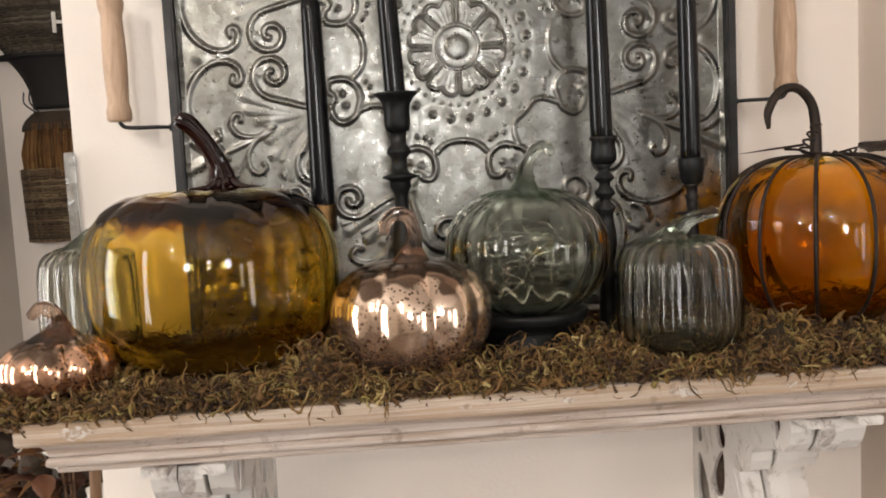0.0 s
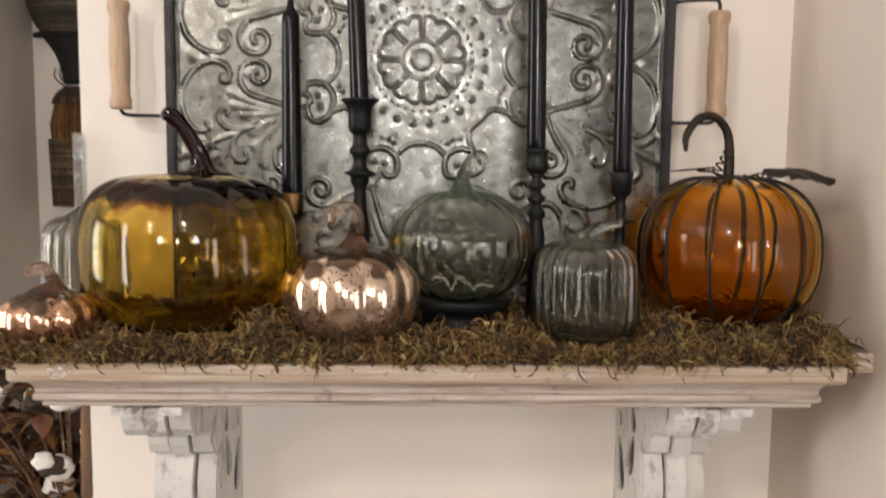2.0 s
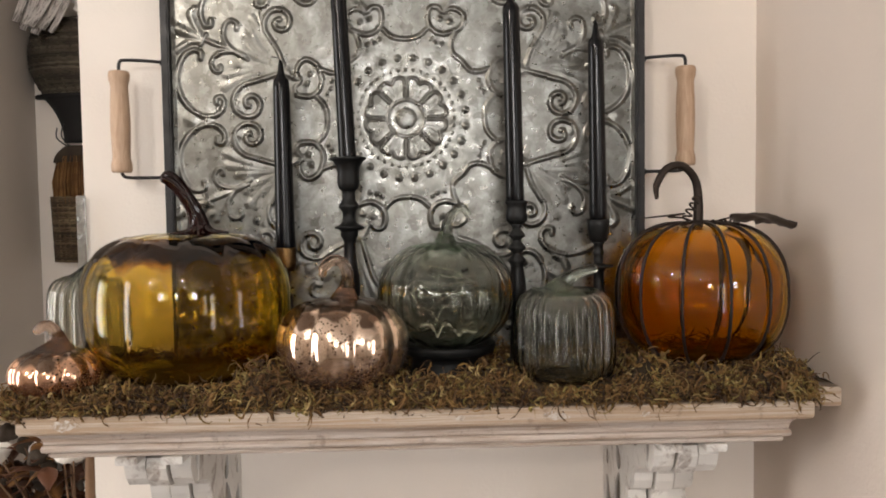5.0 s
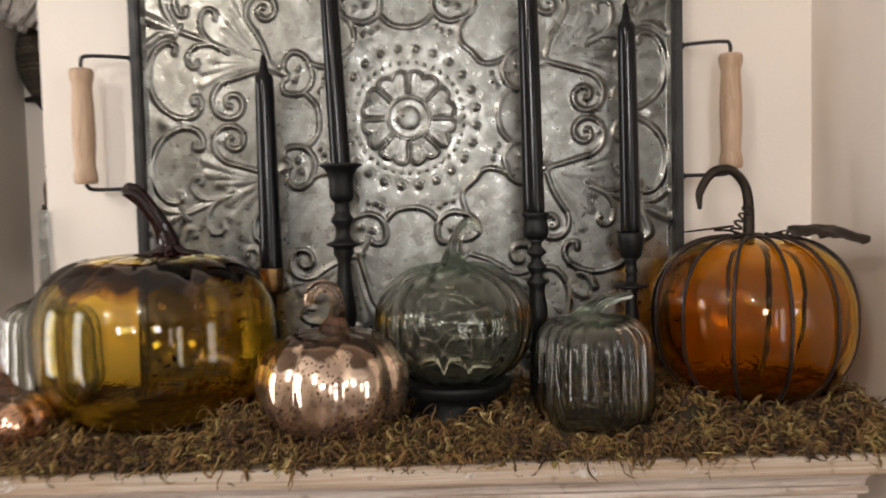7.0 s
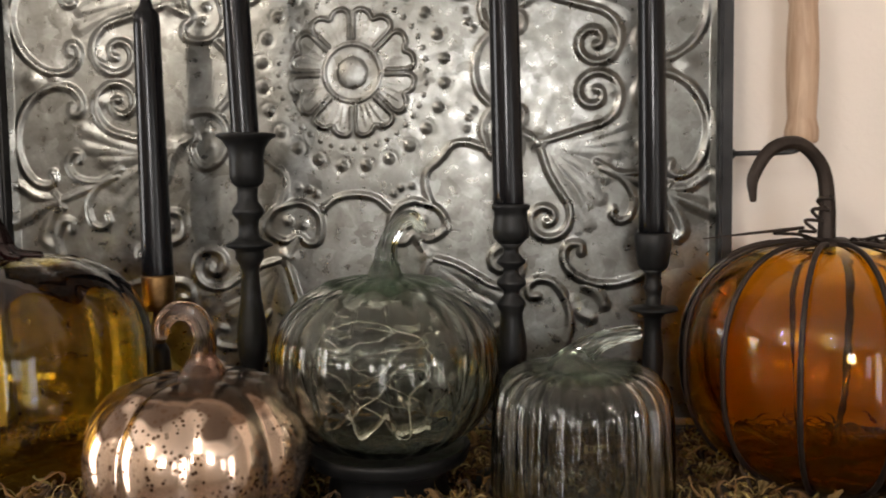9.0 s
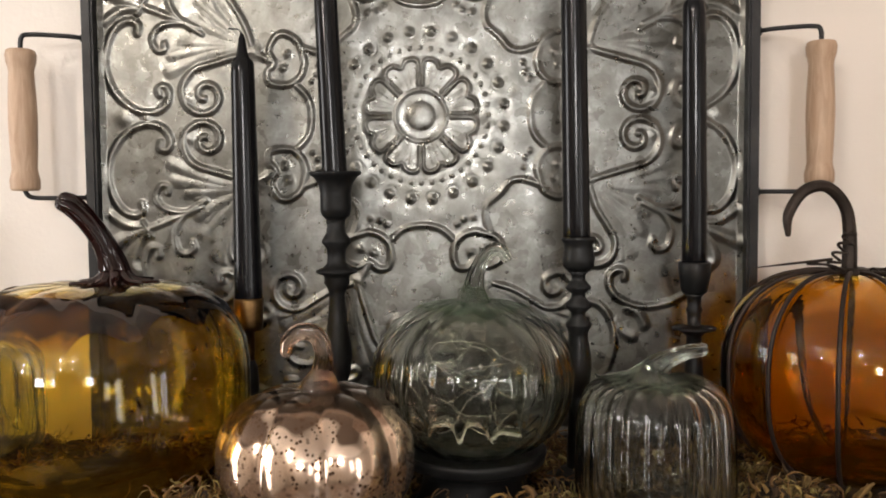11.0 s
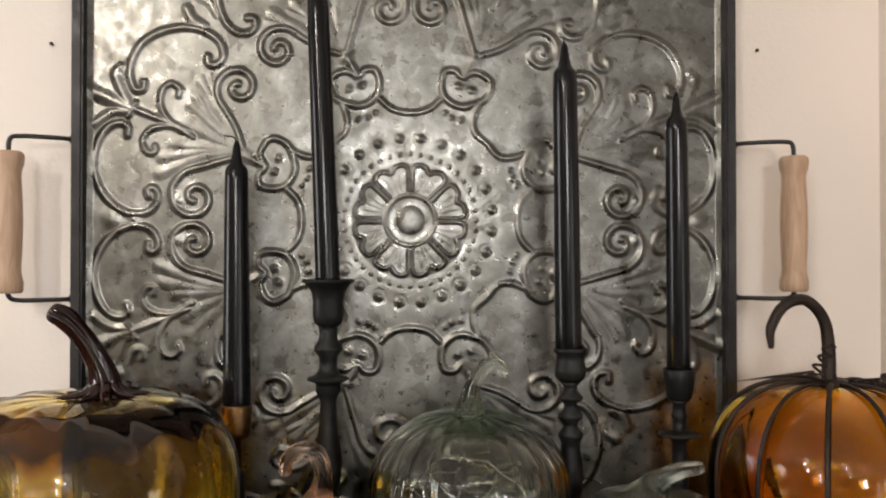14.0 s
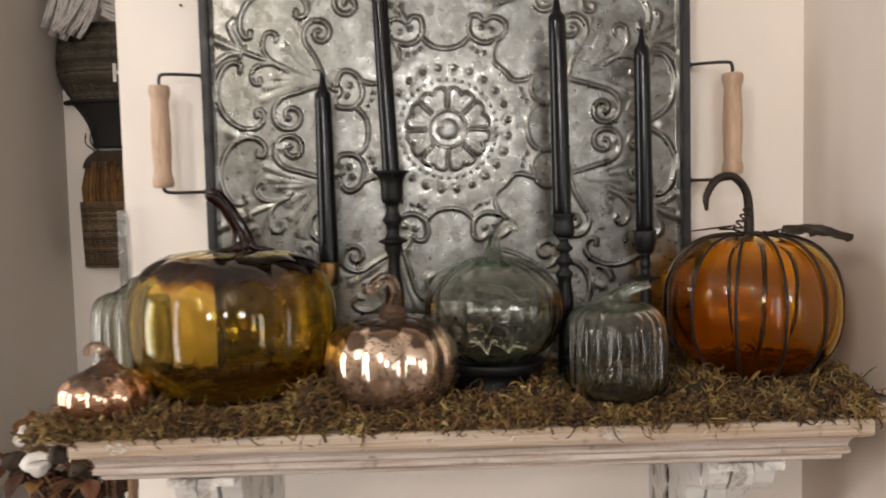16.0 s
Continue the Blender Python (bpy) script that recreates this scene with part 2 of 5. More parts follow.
_mr.inputs["From Min"].default_value, _mr.inputs["From Max"].default_value = 0.152, 0.182
_t.links.new(_run.outputs[0], _mr.inputs["Value"])
_t.links.new(ramp(_t, _mr.outputs["Result"], [(0.0, (0.97, 0.93, 0.80)), (0.35, (0.60, 0.42, 0.22)), (0.6, (0.10, 0.055, 0.025)), (1.0, (0.16, 0.09, 0.04))]), next(n for n in _t.nodes if n.type == "BSDF_TRANSPARENT").inputs["Color"])
M_stemglass = solid_glass("clear_glass_stem", (0.86, 0.92, 0.86))
M_copstem = solid_glass("pink_glass_stem", (0.90, 0.66, 0.52))
M_copper = mercury_glass("copper_mercury_glass", (0.97, 0.74, 0.57), 0.1100)
M_copper_small = mercury_glass("small_copper_mercury_glass", (0.88, 0.52, 0.34), 0.068)
M_moss = island_colours("dried_moss", [(0.0, (0.030, 0.016, 0.007)), (0.3, (0.135, 0.076, 0.027)), (0.55, (0.25, 0.140, 0.048)), (0.72, (0.29, 0.175, 0.060)), (0.90, (0.27, 0.225, 0.072)), (1.0, (0.54, 0.41, 0.21))])
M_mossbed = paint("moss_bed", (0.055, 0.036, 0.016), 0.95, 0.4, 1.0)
M_twig = island_colours("dark_twigs", [(0.0, (0.018, 0.012, 0.009)), (0.6, (0.05, 0.035, 0.025)), (1.0, (0.09, 0.065, 0.045))])
M_black = paint("black_cloth", (0.010, 0.009, 0.009), 0.8, 0.2)
M_bristle = island_colours("brown_bristles", [(0.0, (0.10, 0.045, 0.015)), (0.6, (0.24, 0.12, 0.04)), (1.0, (0.36, 0.20, 0.08))])
M_wicker = island_colours("dark_wicker", [(0.0, (0.07, 0.05, 0.032)), (0.6, (0.17, 0.12, 0.075)), (1.0, (0.27, 0.20, 0.13))])
M_driftwood = distressed("weathered_grey_wood", (0.10, 0.08, 0.07), (0.66, 0.62, 0.59), 0.52, (26, 26, 3))
M_white = paint("white_lettering", (0.75, 0.74, 0.70), 0.6)
M_cotton = paint("cotton_fluff", (0.80, 0.76, 0.70), 0.95, 0.1, 1.0)
M_leaf = island_colours("dried_leaves", [(0.0, (0.05, 0.018, 0.010)), (0.5, (0.14, 0.05, 0.02)), (1.0, (0.36, 0.19, 0.05))], 0.6)
M_branch = wood("brown_branch", (0.10, 0.055, 0.03), (0.26, 0.15, 0.08), (8, 8, 1.5), 0.7)
M_wirelight = metal("silver_wire", [(0.3, (0.6, 0.56, 0.48)), (0.7, (0.9, 0.86, 0.78))], (0.15, 0.3))
M_hole = paint("dark_hole", (0.02, 0.017, 0.015), 0.9)
M_pane = thin_glass("window_pane", (0.97, 0.98, 0.97), None, 0.01, 0.02)

# ---- mesh helpers ----


def mesh_ob(name, verts, faces, mat, parent=None, label="", smooth=True):
    me = bpy.data.meshes.new(name)
    me.from_pydata([tuple(v) for v in verts], [], [tuple(f) for f in faces])
    me.update()
    if smooth:
        me.shade_smooth()
    me.materials.append(mat)
    ob = new(name, me)
    if parent:
        ob.parent = parent
    if label:
        ob["label"] = label
    return ob


def part(name, bm, mat, parent=None, label="", smooth=False):
    me = bpy.data.meshes.new(name)
    bmesh.ops.recalc_face_normals(bm, faces=bm.faces)
    bm.to_mesh(me)
    bm.free()
    if smooth:
        me.shade_smooth()
    me.materials.append(mat)
    ob = new(name, me)
    if parent:
        ob.parent = parent
    if label:
        ob["label"] = label
    return ob


def thing(name, x, y, z, label, category, group="", rz=0.0):
    ob = new(name)
    ob.empty_display_size = 0.02
    ob.matrix_world = pose(x, y, z, 0, 0, rz)
    return tagged(ob, label, category, group)


def box_bm(x0, x1, y0, y1, z0, z1, bevel=0.0, bm=None):
    bm = bm or bmesh.new()
    made = bmesh.ops.create_cube(bm, size=1, matrix=Matrix.Translation(((x0 + x1) / 2, (y0 + y1) / 2, (z0 + z1) / 2)) @ Matrix.Diagonal((x1 - x0, y1 - y0, z1 - z0, 1)))
    if bevel:
        es = {e for v in made["verts"] for e in v.link_edges}
        bmesh.ops.bevel(bm, geom=list(es), offset=bevel, segments=2, affect="EDGES")
    return bm


def lathe(profile, seg=32, cx=0.0, cy=0.0):
    """Closed turned solid from (radius, z) pairs, top to bottom or bottom to top."""
    vs, fs = [], []
    n = len(profile)
    for r, z in profile:
        for k in range(seg):
            a = 2 * math.pi * k / seg
            vs.append((cx + r * math.cos(a), cy + r * math.sin(a), z))
    for i in range(n - 1):
        for k in range(seg):
            k2 = (k + 1) % seg
            fs.append((i * seg + k, i * seg + k2, (i + 1) * seg + k2, (i + 1) * seg + k))
    fs.append(tuple(range(seg))[::-1])
    fs.append(tuple((n - 1) * seg + k for k in range(seg)))
    return vs, fs


def smooth_path(points, per=8):
    """Catmull-Rom through the points."""
    p = [np.array(q, float) for q in points]
    p = [2 * p[0] - p[1]] + p + [2 * p[-1] - p[-2]]
    out = []
    for i in range(1, len(p) - 2):
        for k in range(per):
            s = k / per
            out.append(0.5 * (2 * p[i] + (p[i + 1] - p[i - 1]) * s + (2 * p[i - 1] - 5 * p[i] + 4 * p[i + 1] - p[i + 2]) * s * s + (3 * p[i] - p[i - 1] - 3 * p[i + 1] + p[i + 2]) * s ** 3))
    out.append(p[-2])
    return np.array(out)


def tube(path, radius, sides=8, flute=0, flute_depth=0.0, twist=0.0):
    """Tube along a path; radius a number or one per point; flutes run along it."""
    path = np.asarray(path, float)
    n = len(path)
    rad = np.full(n, radius) if np.isscalar(radius) else np.interp(np.linspace(0, 1, n), np.linspace(0, 1, len(radius)), radius)
    tan = np.gradient(path, axis=0)
    tan /= np.linalg.norm(tan, axis=1)[:, None] + 1e-12
    side = np.cross(tan[0], (0, 0, 1))
    if np.linalg.norm(side) < 1e-3:
        side = np.cross(tan[0], (0, 1, 0))
    vs, fs = [], []
    for i in range(n):
        side = side - tan[i] * np.dot(side, tan[i])
        side /= np.linalg.norm(side) + 1e-12
        up = np.cross(tan[i], side)
        for k in range(sides):
            a = 2 * math.pi * k / sides
            r = rad[i] * (1 + (flute_depth * math.cos(flute * a + twist * i) if flute else 0))
            vs.append(path[i] + r * (math.cos(a) * side + math.sin(a) * up))
    for i in range(n - 1):
        for k in range(sides):
            k2 = (k + 1) % sides
            fs.append((i * sides + k, i * sides + k2, (i + 1) * sides + k2, (i + 1) * sides + k))
    fs.append(tuple(range(sides))[::-1])
    fs.append(tuple((n - 1) * sides + k for k in range(sides)))
    return vs, fs


def join(*meshes):
    vs, fs = [], []
    for v, f in meshes:
        o = len(vs)
        vs += list(v)
        fs += [tuple(i + o for i in q) for q in f]
    return vs, fs


def slab(outer, holes, y0, y1, axes="xz", flip=1):
    """Plate cut from an outline with holes, y0 to y1 thick; axes names the plane of the outline."""
    from mathutils.geometry import tessellate_polygon
    loops = [outer] + holes
    pts = [p for lp in loops for p in lp]
    tri = tessellate_polygon([[Vector((a, b, 0)) for a, b in lp] for lp in loops])
    n = len(pts)

    def place(p, d):
        return (p[0], d, p[1]) if axes == "xz" else (d, p[0], p[1]) if axes == "yz" else (p[0], p[1], d)
    vs = [place(p, y0) for p in pts] + [place(p, y1) for p in pts]
    fs = [tuple(t) for t in tri] + [tuple(i + n for i in t)[::-1] for t in tri]
    o = 0
    for lp in loops:
        m = len(lp)
        fs += [(o + i, o + (i + 1) % m, n + o + (i + 1) % m, n + o + i) for i in range(m)]
        o += m
    bm = bmesh.new()
    bvs = [bm.verts.new(v) for v in vs]
    for f in fs:
        try:
            bm.faces.new([bvs[i] for i in f])
        except ValueError:
            pass
    return bm


def pumpkin_shell(R, H, ribs, depth, squash=2.4, dimple=0.25, wall=0.0025, nt=144, nz=56, phase=0.0, flat=0.5, sharp=1.0, uneven=0.0, inner=1.0):
    """Ribbed blown form: outer and inner skins joined in one closed mesh, its foot at z = 0."""
    def skin(shrink, depth):
        vs = []
        for i in range(nz + 1):
            a = math.pi * (i / nz) - math.pi / 2
            c, s = math.cos(a), math.sin(a)
            rr = abs(c) ** (2 / squash)
            zz = math.copysign(abs(s) ** (2 / squash), s)
            # dimple at the crown, a flatter one at the foot
            pull = (1 - rr) ** 2
            zz -= dimple * pull if s > 0 else -flat * dimple * pull
            for k in range(nt):
                t = 2 * math.pi * k / nt
                w = abs(math.cos(ribs * (t + phase) / 2)) ** sharp
                rib = 1 - depth * (1 - w) * (0.25 + 0.75 * rr)
                wob = 1 + uneven * math.sin(2 * t + 1.3) + 0.6 * uneven * math.sin(5 * t + a)
                r = (R - shrink) * rr * rib * wob
                z = (H / 2 - shrink) * zz * (1 - 0.35 * depth * (1 - w) * (1 if s > 0 else 0.4))
                vs.append((r * math.cos(t), r * math.sin(t), z))
        return vs
    o, i_ = skin(0, depth), skin(wall, depth * inner)
    low = min(v[2] for v in o)
    vs = [(x, y, z - low) for x, y, z in o] + [(x, y, z - low) for x, y, z in i_]
    n = (nz + 1) * nt
    fs = []
    for i in range(nz):
        for k in range(nt):
            k2 = (k + 1) % nt
            q = (i * nt + k, i * nt + k2, (i + 1) * nt + k2, (i + 1) * nt + k)
            fs.append(q)
            fs.append(tuple(n + j for j in q[::-1]))
    top = max(v[2] for v in vs)
    crown = vs[nz * nt][2]
    return vs, fs, top, crown

# ---- the room ----
WALL_Y, BREAST_X0, NICHE_Y, NICHE_X = 1.01, -0.36, 2.0, -0.86


def structure(name, bm, mat, label, category):
    return tagged(part(name, bm, mat), label, category, "", "structure")


structure("floor", box_bm(LEFT_X - 0.2, FAR_X + 0.2, BACK_Y - 0.2, NICHE_Y + 0.2, -0.1, 0.0), M_floor, "dark brown oak floor of the room", "floor")
structure("ceiling", box_bm(LEFT_X - 0.2, FAR_X + 0.2, BACK_Y - 0.2, NICHE_Y + 0.2, CEIL, CEIL + 0.1), M_ceil, "plain white painted ceiling", "ceiling")
structure("chimney_breast", box_bm(BREAST_X0, RIGHT_X, WALL_Y, NICHE_Y, 0, CEIL), M_wall, "cream painted chimney breast behind the shelf", "wall")
structure("wall_right", box_bm(RIGHT_X, RIGHT_X + 0.12, 0.62, NICHE_Y + 0.12, 0, CEIL), M_side, "pinkish cream side wall beside the shelf, toned down for its weaker light", "wall")
structure("wall_niche_back", box_bm(NICHE_X - 0.1, RIGHT_X, NICHE_Y, NICHE_Y + 0.12, 0, CEIL), M_wall, "cream painted wall at the back of the niche", "wall")
structure("wall_niche_left", box_bm(NICHE_X - 0.12, NICHE_X, 1.15, NICHE_Y, 0, CEIL), M_niche, "taupe niche wall with its shade put into the paint colour", "wall")
structure("wall_front_left", box_bm(LEFT_X, NICHE_X - 0.12, 1.15, 1.27, 0, CEIL), M_room, "taupe painted wall beside the niche", "wall")


def wall_with_openings(name, length0, length1, at, thick, openings, along):
    outer = [(length0, 0), (length1, 0), (length1, CEIL), (length0, CEIL)]
    holes = [[(c - w / 2, z0), (c - w / 2, z1), (c + w / 2, z1), (c + w / 2, z0)] for c, z0, z1, w in openings]
    bm = slab(outer, holes, at, at - thick, "xz" if along == "x" else "yz")
    return structure(name, bm, M_room, "taupe painted room wall with window openings", "wall")


structure("wall_front_right", box_bm(RIGHT_X + 0.12, FAR_X, 0.62, 0.74, 0, CEIL), M_room, "taupe painted wall across the room end", "wall")
wall_with_openings("wall_far_right", BACK_Y, 0.74, FAR_X + 0.14, 0.14, [RIGHT_DOOR], "y")
wall_with_openings("wall_back", LEFT_X, FAR_X, BACK_Y, 0.14, WINDOWS, "x")
wall_with_openings("wall_left", BACK_Y, 1.27, LEFT_X, 0.14, [LEFT_DOOR], "y")


def window(name, c, z0, z1, w, along, base=BACK_Y):
    """Sash with mullions set in its opening."""
    root = new(name)
    tagged(root, "white painted window with glazing bars", "window", "", "structure")

    def bar(a0, a1, b0, b1, d0, d1, nm):
        bm = box_bm(a0, a1, d0, d1, b0, b1, 0.004) if along == "x" else box_bm(d0, d1, a0, a1, b0, b1, 0.004)
        part(nm, bm, M_trim, root)
    d0, d1 = base - 0.09, base - 0.04
    f = 0.05
    bar(c - w / 2, c - w / 2 + f, z0, z1, d0, d1, "jamb")
    bar(c + w / 2 - f, c + w / 2, z0, z1, d0, d1, "jamb")
    bar(c - w / 2 + f, c + w / 2 - f, z0, z0 + f, d0, d1, "sill")
    bar(c - w / 2 + f, c + w / 2 - f, z1 - f, z1, d0, d1, "head")
    bar(c - 0.012, c + 0.012, z0 + f, z1 - f, d0 + 0.005, d1 - 0.005, "mullion")
    n = 2
    for k in range(1, n):
        zz = z0 + (z1 - z0) * k / n
        for s0, s1 in ((c - w / 2 + f, c - 0.012), (c + 0.012, c + w / 2 - f)):
            bar(s0, s1, zz - 0.01, zz + 0.01, d0 + 0.005, d1 - 0.005, "glazing_bar")
    return root


for lx, ly, _ in LAMPS:
    lamp = thing("ceiling_light", lx, ly, CEIL, "round white ceiling light fitting", "ceiling light", "ceiling lights")
    v, f = lathe([(0.0, -0.0002), (0.062, -0.0002), (0.064, -0.006), (0.058, -0.014), (0.024, -0.022), (0.022, -0.036), (0.0, -0.036)], 32)
    mesh_ob("ceiling_rose", v, f, M_trim, lamp)
for i, (wx, z0, z1, ww) in enumerate(WINDOWS):
    window("window_%d" % (i + 1), wx, z0, z1, ww, "x")
window("window_3", *LEFT_DOOR, "y", LEFT_X)
window("window_4", *RIGHT_DOOR, "y", FAR_X + 0.13)

# small nail holes in the breast
for nx, nz in ((0.444, 1.819), (-0.271, 1.816)):
    nl = thing("nail", nx, WALL_Y, nz, "small dark nail in the cream wall", "nail")
    v, f = lathe([(0.0010, -0.004), (0.0011, 0.003), (0.0019, 0.0035), (0.0016, 0.0046)], 10)
    ob = mesh_ob("nail_head", [(x, -z, y) for x, y, z in v], f, M_rust, nl)

# ---- the mantel shelf ----
SX0, SX1, SY0, STOP = -0.322, 0.517, 0.708, 1.308
shelf = thing("mantel_shelf", 0, 0, 0, "worn whitewashed wooden mantel shelf with a moulded edge", "shelf")


def moulding(profile, x0, x1, y0, y1):
    """Moulding round three sides with mitred corners; profile pairs (inset, z)."""
    vs, fs = [], []
    for d, z in profile:
        vs += [(x0 + d, y1, z), (x0 + d, y0 + d, z), (x1 - d, y0 + d, z), (x1 - d, y1, z)]
    n = len(profile)
    for i in range(n - 1):
        for k in range(3):
            fs.append((4 * i + k, 4 * i + k + 1, 4 * i + k + 5, 4 * i + k + 4))
        fs.append((4 * i + 3, 4 * i, 4 * i + 4, 4 * i + 7))
    fs.append((3, 2, 1, 0))
    fs.append(tuple(4 * (n - 1) + k for k in range(4)))
    return vs, fs


def rounded_profile(points, r=0.0012):
    out = []
    for i, p in enumerate(points):
        if i in (0, len(points) - 1):
            out.append(p)
            continue
        a, b, c = Vector(points[i - 1]), Vector(p), Vector(points[i + 1])
        k = min(r, (a - b).length * 0.4, (c - b).length * 0.4)
        out += [tuple(b + (a - b).normalized() * k), tuple(b + (c - b).normalized() * k)]
    return out


v, f = moulding(rounded_profile([(0.003, STOP), (0.0, STOP - 0.001), (0.0, STOP - 0.0175), (0.004, STOP - 0.0195)], 0.002), SX0, SX1, SY0, WALL_Y - 0.001)
mesh_ob("top_board", v, f, M_board, shelf, "bare honey-coloured board edge", smooth=False)
cove = [(0.006, STOP - 0.0195)] + [(0.006 + 0.013 * math.sin(a), STOP - 0.0195 - 0.0135 * (1 - math.cos(a))) for a in np.linspace(0.15, 1.57, 7)] + [(0.020, STOP - 0.0335)]
v, f = moulding(cove, SX0, SX1, SY0, WALL_Y - 0.001)
mesh_ob("cove_moulding", v, f, M_shelf, shelf, smooth=False)
v, f = moulding(rounded_profile([(0.022, STOP - 0.0335), (0.0175, STOP - 0.0345), (0.0165, STOP - 0.040), (0.019, STOP - 0.0425), (0.026, STOP - 0.043), (0.023, STOP - 0.0445), (0.024, STOP - 0.049), (0.03, STOP - 0.0495)], 0.001), SX0, SX1, SY0, WALL_Y - 0.001)
mesh_ob("bead_moulding", v, f, M_shelf, shelf, "thin white-painted bead", smooth=False)
part("back_board", box_bm(-0.372, RIGHT_X - 0.001, 0.762, WALL_Y - 0.001, STOP - 0.0195, STOP + 0.002, 0.0015), M_board, shelf)

rs = np.random.RandomState(2)
for px, pw, ph in ((0.240, 0.016, 0.0062), (0.138, 0.008, 0.0040), (-0.272, 0.018, 0.0068), (0.335, 0.007, 0.0035), (0.05, 0.006, 0.003)):
    ring = [(px + pw * math.cos(a) * rs.uniform(0.35, 1.1), STOP - 0.0092 + ph * math.sin(a) * rs.uniform(0.45, 1.1)) for a in np.linspace(0, 2 * math.pi, 22, endpoint=False)]
    part("paint_flake", slab(ring, [], SY0 - 0.0005, SY0 + 0.0008), M_flake, shelf, "patch of old white paint")

# ---- carved brackets ----


def arc(cx, cy, rx, ry, a0, a1, n=10):
    return [(cx + rx * math.cos(radians(a)), cy + ry * math.sin(radians(a))) for a in np.linspace(a0, a1, n)]


def corbel(cx):
    """Fretted side plates, three scrolled straps and little cap blocks, hung under the shelf."""
    root = thing("corbel", cx, WALL_Y - 0.001, STOP - 0.0496, "chipped white carved wooden corbel under the shelf", "bracket", "corbels under the shelf")

    def scroll(push):
        """Front edge from the top down, in (forward, height)."""
        o = [(0.248, -0.009), (0.252, -0.020), (0.246, -0.034), (0.236, -0.044), (0.205, -0.050), (0.176, -0.060)]
        o += [(0.166, -0.068), (0.164, -0.078), (0.158, -0.090), (0.140, -0.097)]
        o += [(0.133 + push + 0.013 * math.sin(s), -0.101 - 0.085 * s / math.pi) for s in np.linspace(0, math.pi, 12)]
        o += [(0.124 + push, -0.190), (0.132 + push, -0.198), (0.128 + push, -0.214), (0.112 + push, -0.232), (0.086, -0.252), (0.05, -0.280), (0.02, -0.298)]
        return o
    holes = []
    for hy, hz, ry, rz, tilt in ((-0.062, -0.026, 0.016, 0.022, 4), (-0.026, -0.048, 0.008, 0.026, 14), (-0.024, -0.090, 0.006, 0.011, 0), (-0.030, -0.150, 0.017, 0.036, -16), (-0.118, -0.024, 0.017, 0.017, 40), (-0.082, -0.120, 0.015, 0.030, 18), (-0.168, -0.020, 0.012, 0.013, 0), (-0.062, -0.215, 0.016, 0.022, 35), (-0.086, -0.072, 0.011, 0.017, -20)):
        c, s = math.cos(radians(tilt)), math.sin(radians(tilt))
        lp = []
        for a in np.linspace(0, 2 * math.pi, 16, endpoint=False):
            u, w = ry * math.cos(a) * (1 - 0.45 * math.sin(a)), rz * math.sin(a)
            lp.append((hy + u * c - w * s, hz + u * s + w * c))
        holes.append(lp)
    plate = [(0, -0.0005), (-0.215, -0.0005)] + [(-a + 0.012, b) for a, b in scroll(0.0)[3:]] + [(0, -0.302)]
    for x0, x1 in ((-0.0375, -0.0335), (0.0335, 0.0375)):
        part("side_plate", slab(plate, holes, x0, x1, "yz"), M_corbel, root, "fretwork side plate with cut-out leaves")
    for nm, x0, x1, push, fwd in (("strap", -0.0365, -0.0135, 0.0, 0.0), ("middle_strap", -0.0105, 0.0110, 0.006, 0.006), ("strap", 0.0140, 0.0365, 0.0, 0.0)):
        front = [(-(a + fwd), b) for a, b in scroll(push)]
        back = [(min(a + 0.022, -0.002), b) for a, b in front]
        bm = slab(front + back[::-1], [], x0, x1, "yz")
        bmesh.ops.bevel(bm, geom=[e for e in bm.edges if abs(e.verts[0].co.x - e.verts[1].co.x) < 1e-6 and len(e.link_faces) == 2 and abs(e.link_faces[0].normal.x - e.link_faces[1].normal.x) > 0.5], offset=0.0012, segments=1, affect="EDGES")
        part(nm, bm, M_corbel, root, "scrolled white strap")
    part("web", slab([(-a + 0.014, b) for a, b in scroll(0.0)] + [(-0.002, -0.298), (-0.002, -0.009)], [], -0.0135, 0.0140, "yz"), M_corbelback, root, "brown core, coloured dark for the shade between the straps")
    for bx in (-0.0245, 0.0245):
        part("cap_block", box_bm(bx - 0.0115, bx + 0.0115, -0.281, -0.232, -0.0088, -0.0004, 0.001), M_corbel, root)
    return root


corbel(-0.1935)
corbel(0.3955)

# ---- embossed tin tray ----
TX, TY, TZ, TH = 0.0845, 0.992, 1.641, 0.325
tray = thing("decorative_tray", TX, TY, TZ, "square embossed tin tray with black iron frame and wooden handles", "tray")


def stroke_field(A, B, pts, width):
    """Distance from each grid point to a polyline, with its parameter."""
    best = np.full(A.shape, 9.0)
    for (x0, y0), (x1, y1) in zip(pts[:-1], pts[1:]):
        lo_x, hi_x, lo_y, hi_y = min(x0, x1) - 4 * width, max(x0, x1) + 4 * width, min(y0, y1) - 4 * width, max(y0, y1) + 4 * width
        m = (A > lo_x) & (A < hi_x) & (B > lo_y) & (B < hi_y)
        if not m.any():
            continue
        a, b = A[m], B[m]
        dx, dy = x1 - x0, y1 - y0
        s = np.clip(((a - x0) * dx + (b - y0) * dy) / (dx * dx + dy * dy + 1e-12), 0, 1)
        best[m] = np.minimum(best[m], np.hypot(a - x0 - s * dx, b - y0 - s * dy))
    return best


def spiral(cx, cy, a0, a1, r0, r1, n=46, ease=1.0):
    s = np.linspace(0, 1, n)
    ang = np.radians(a0 + (a1 - a0) * s)
    r = r0 + (r1 - r0) * s ** ease
    return [(cx + q * math.cos(t), cy + q * math.sin(t)) for q, t in zip(r, ang)]


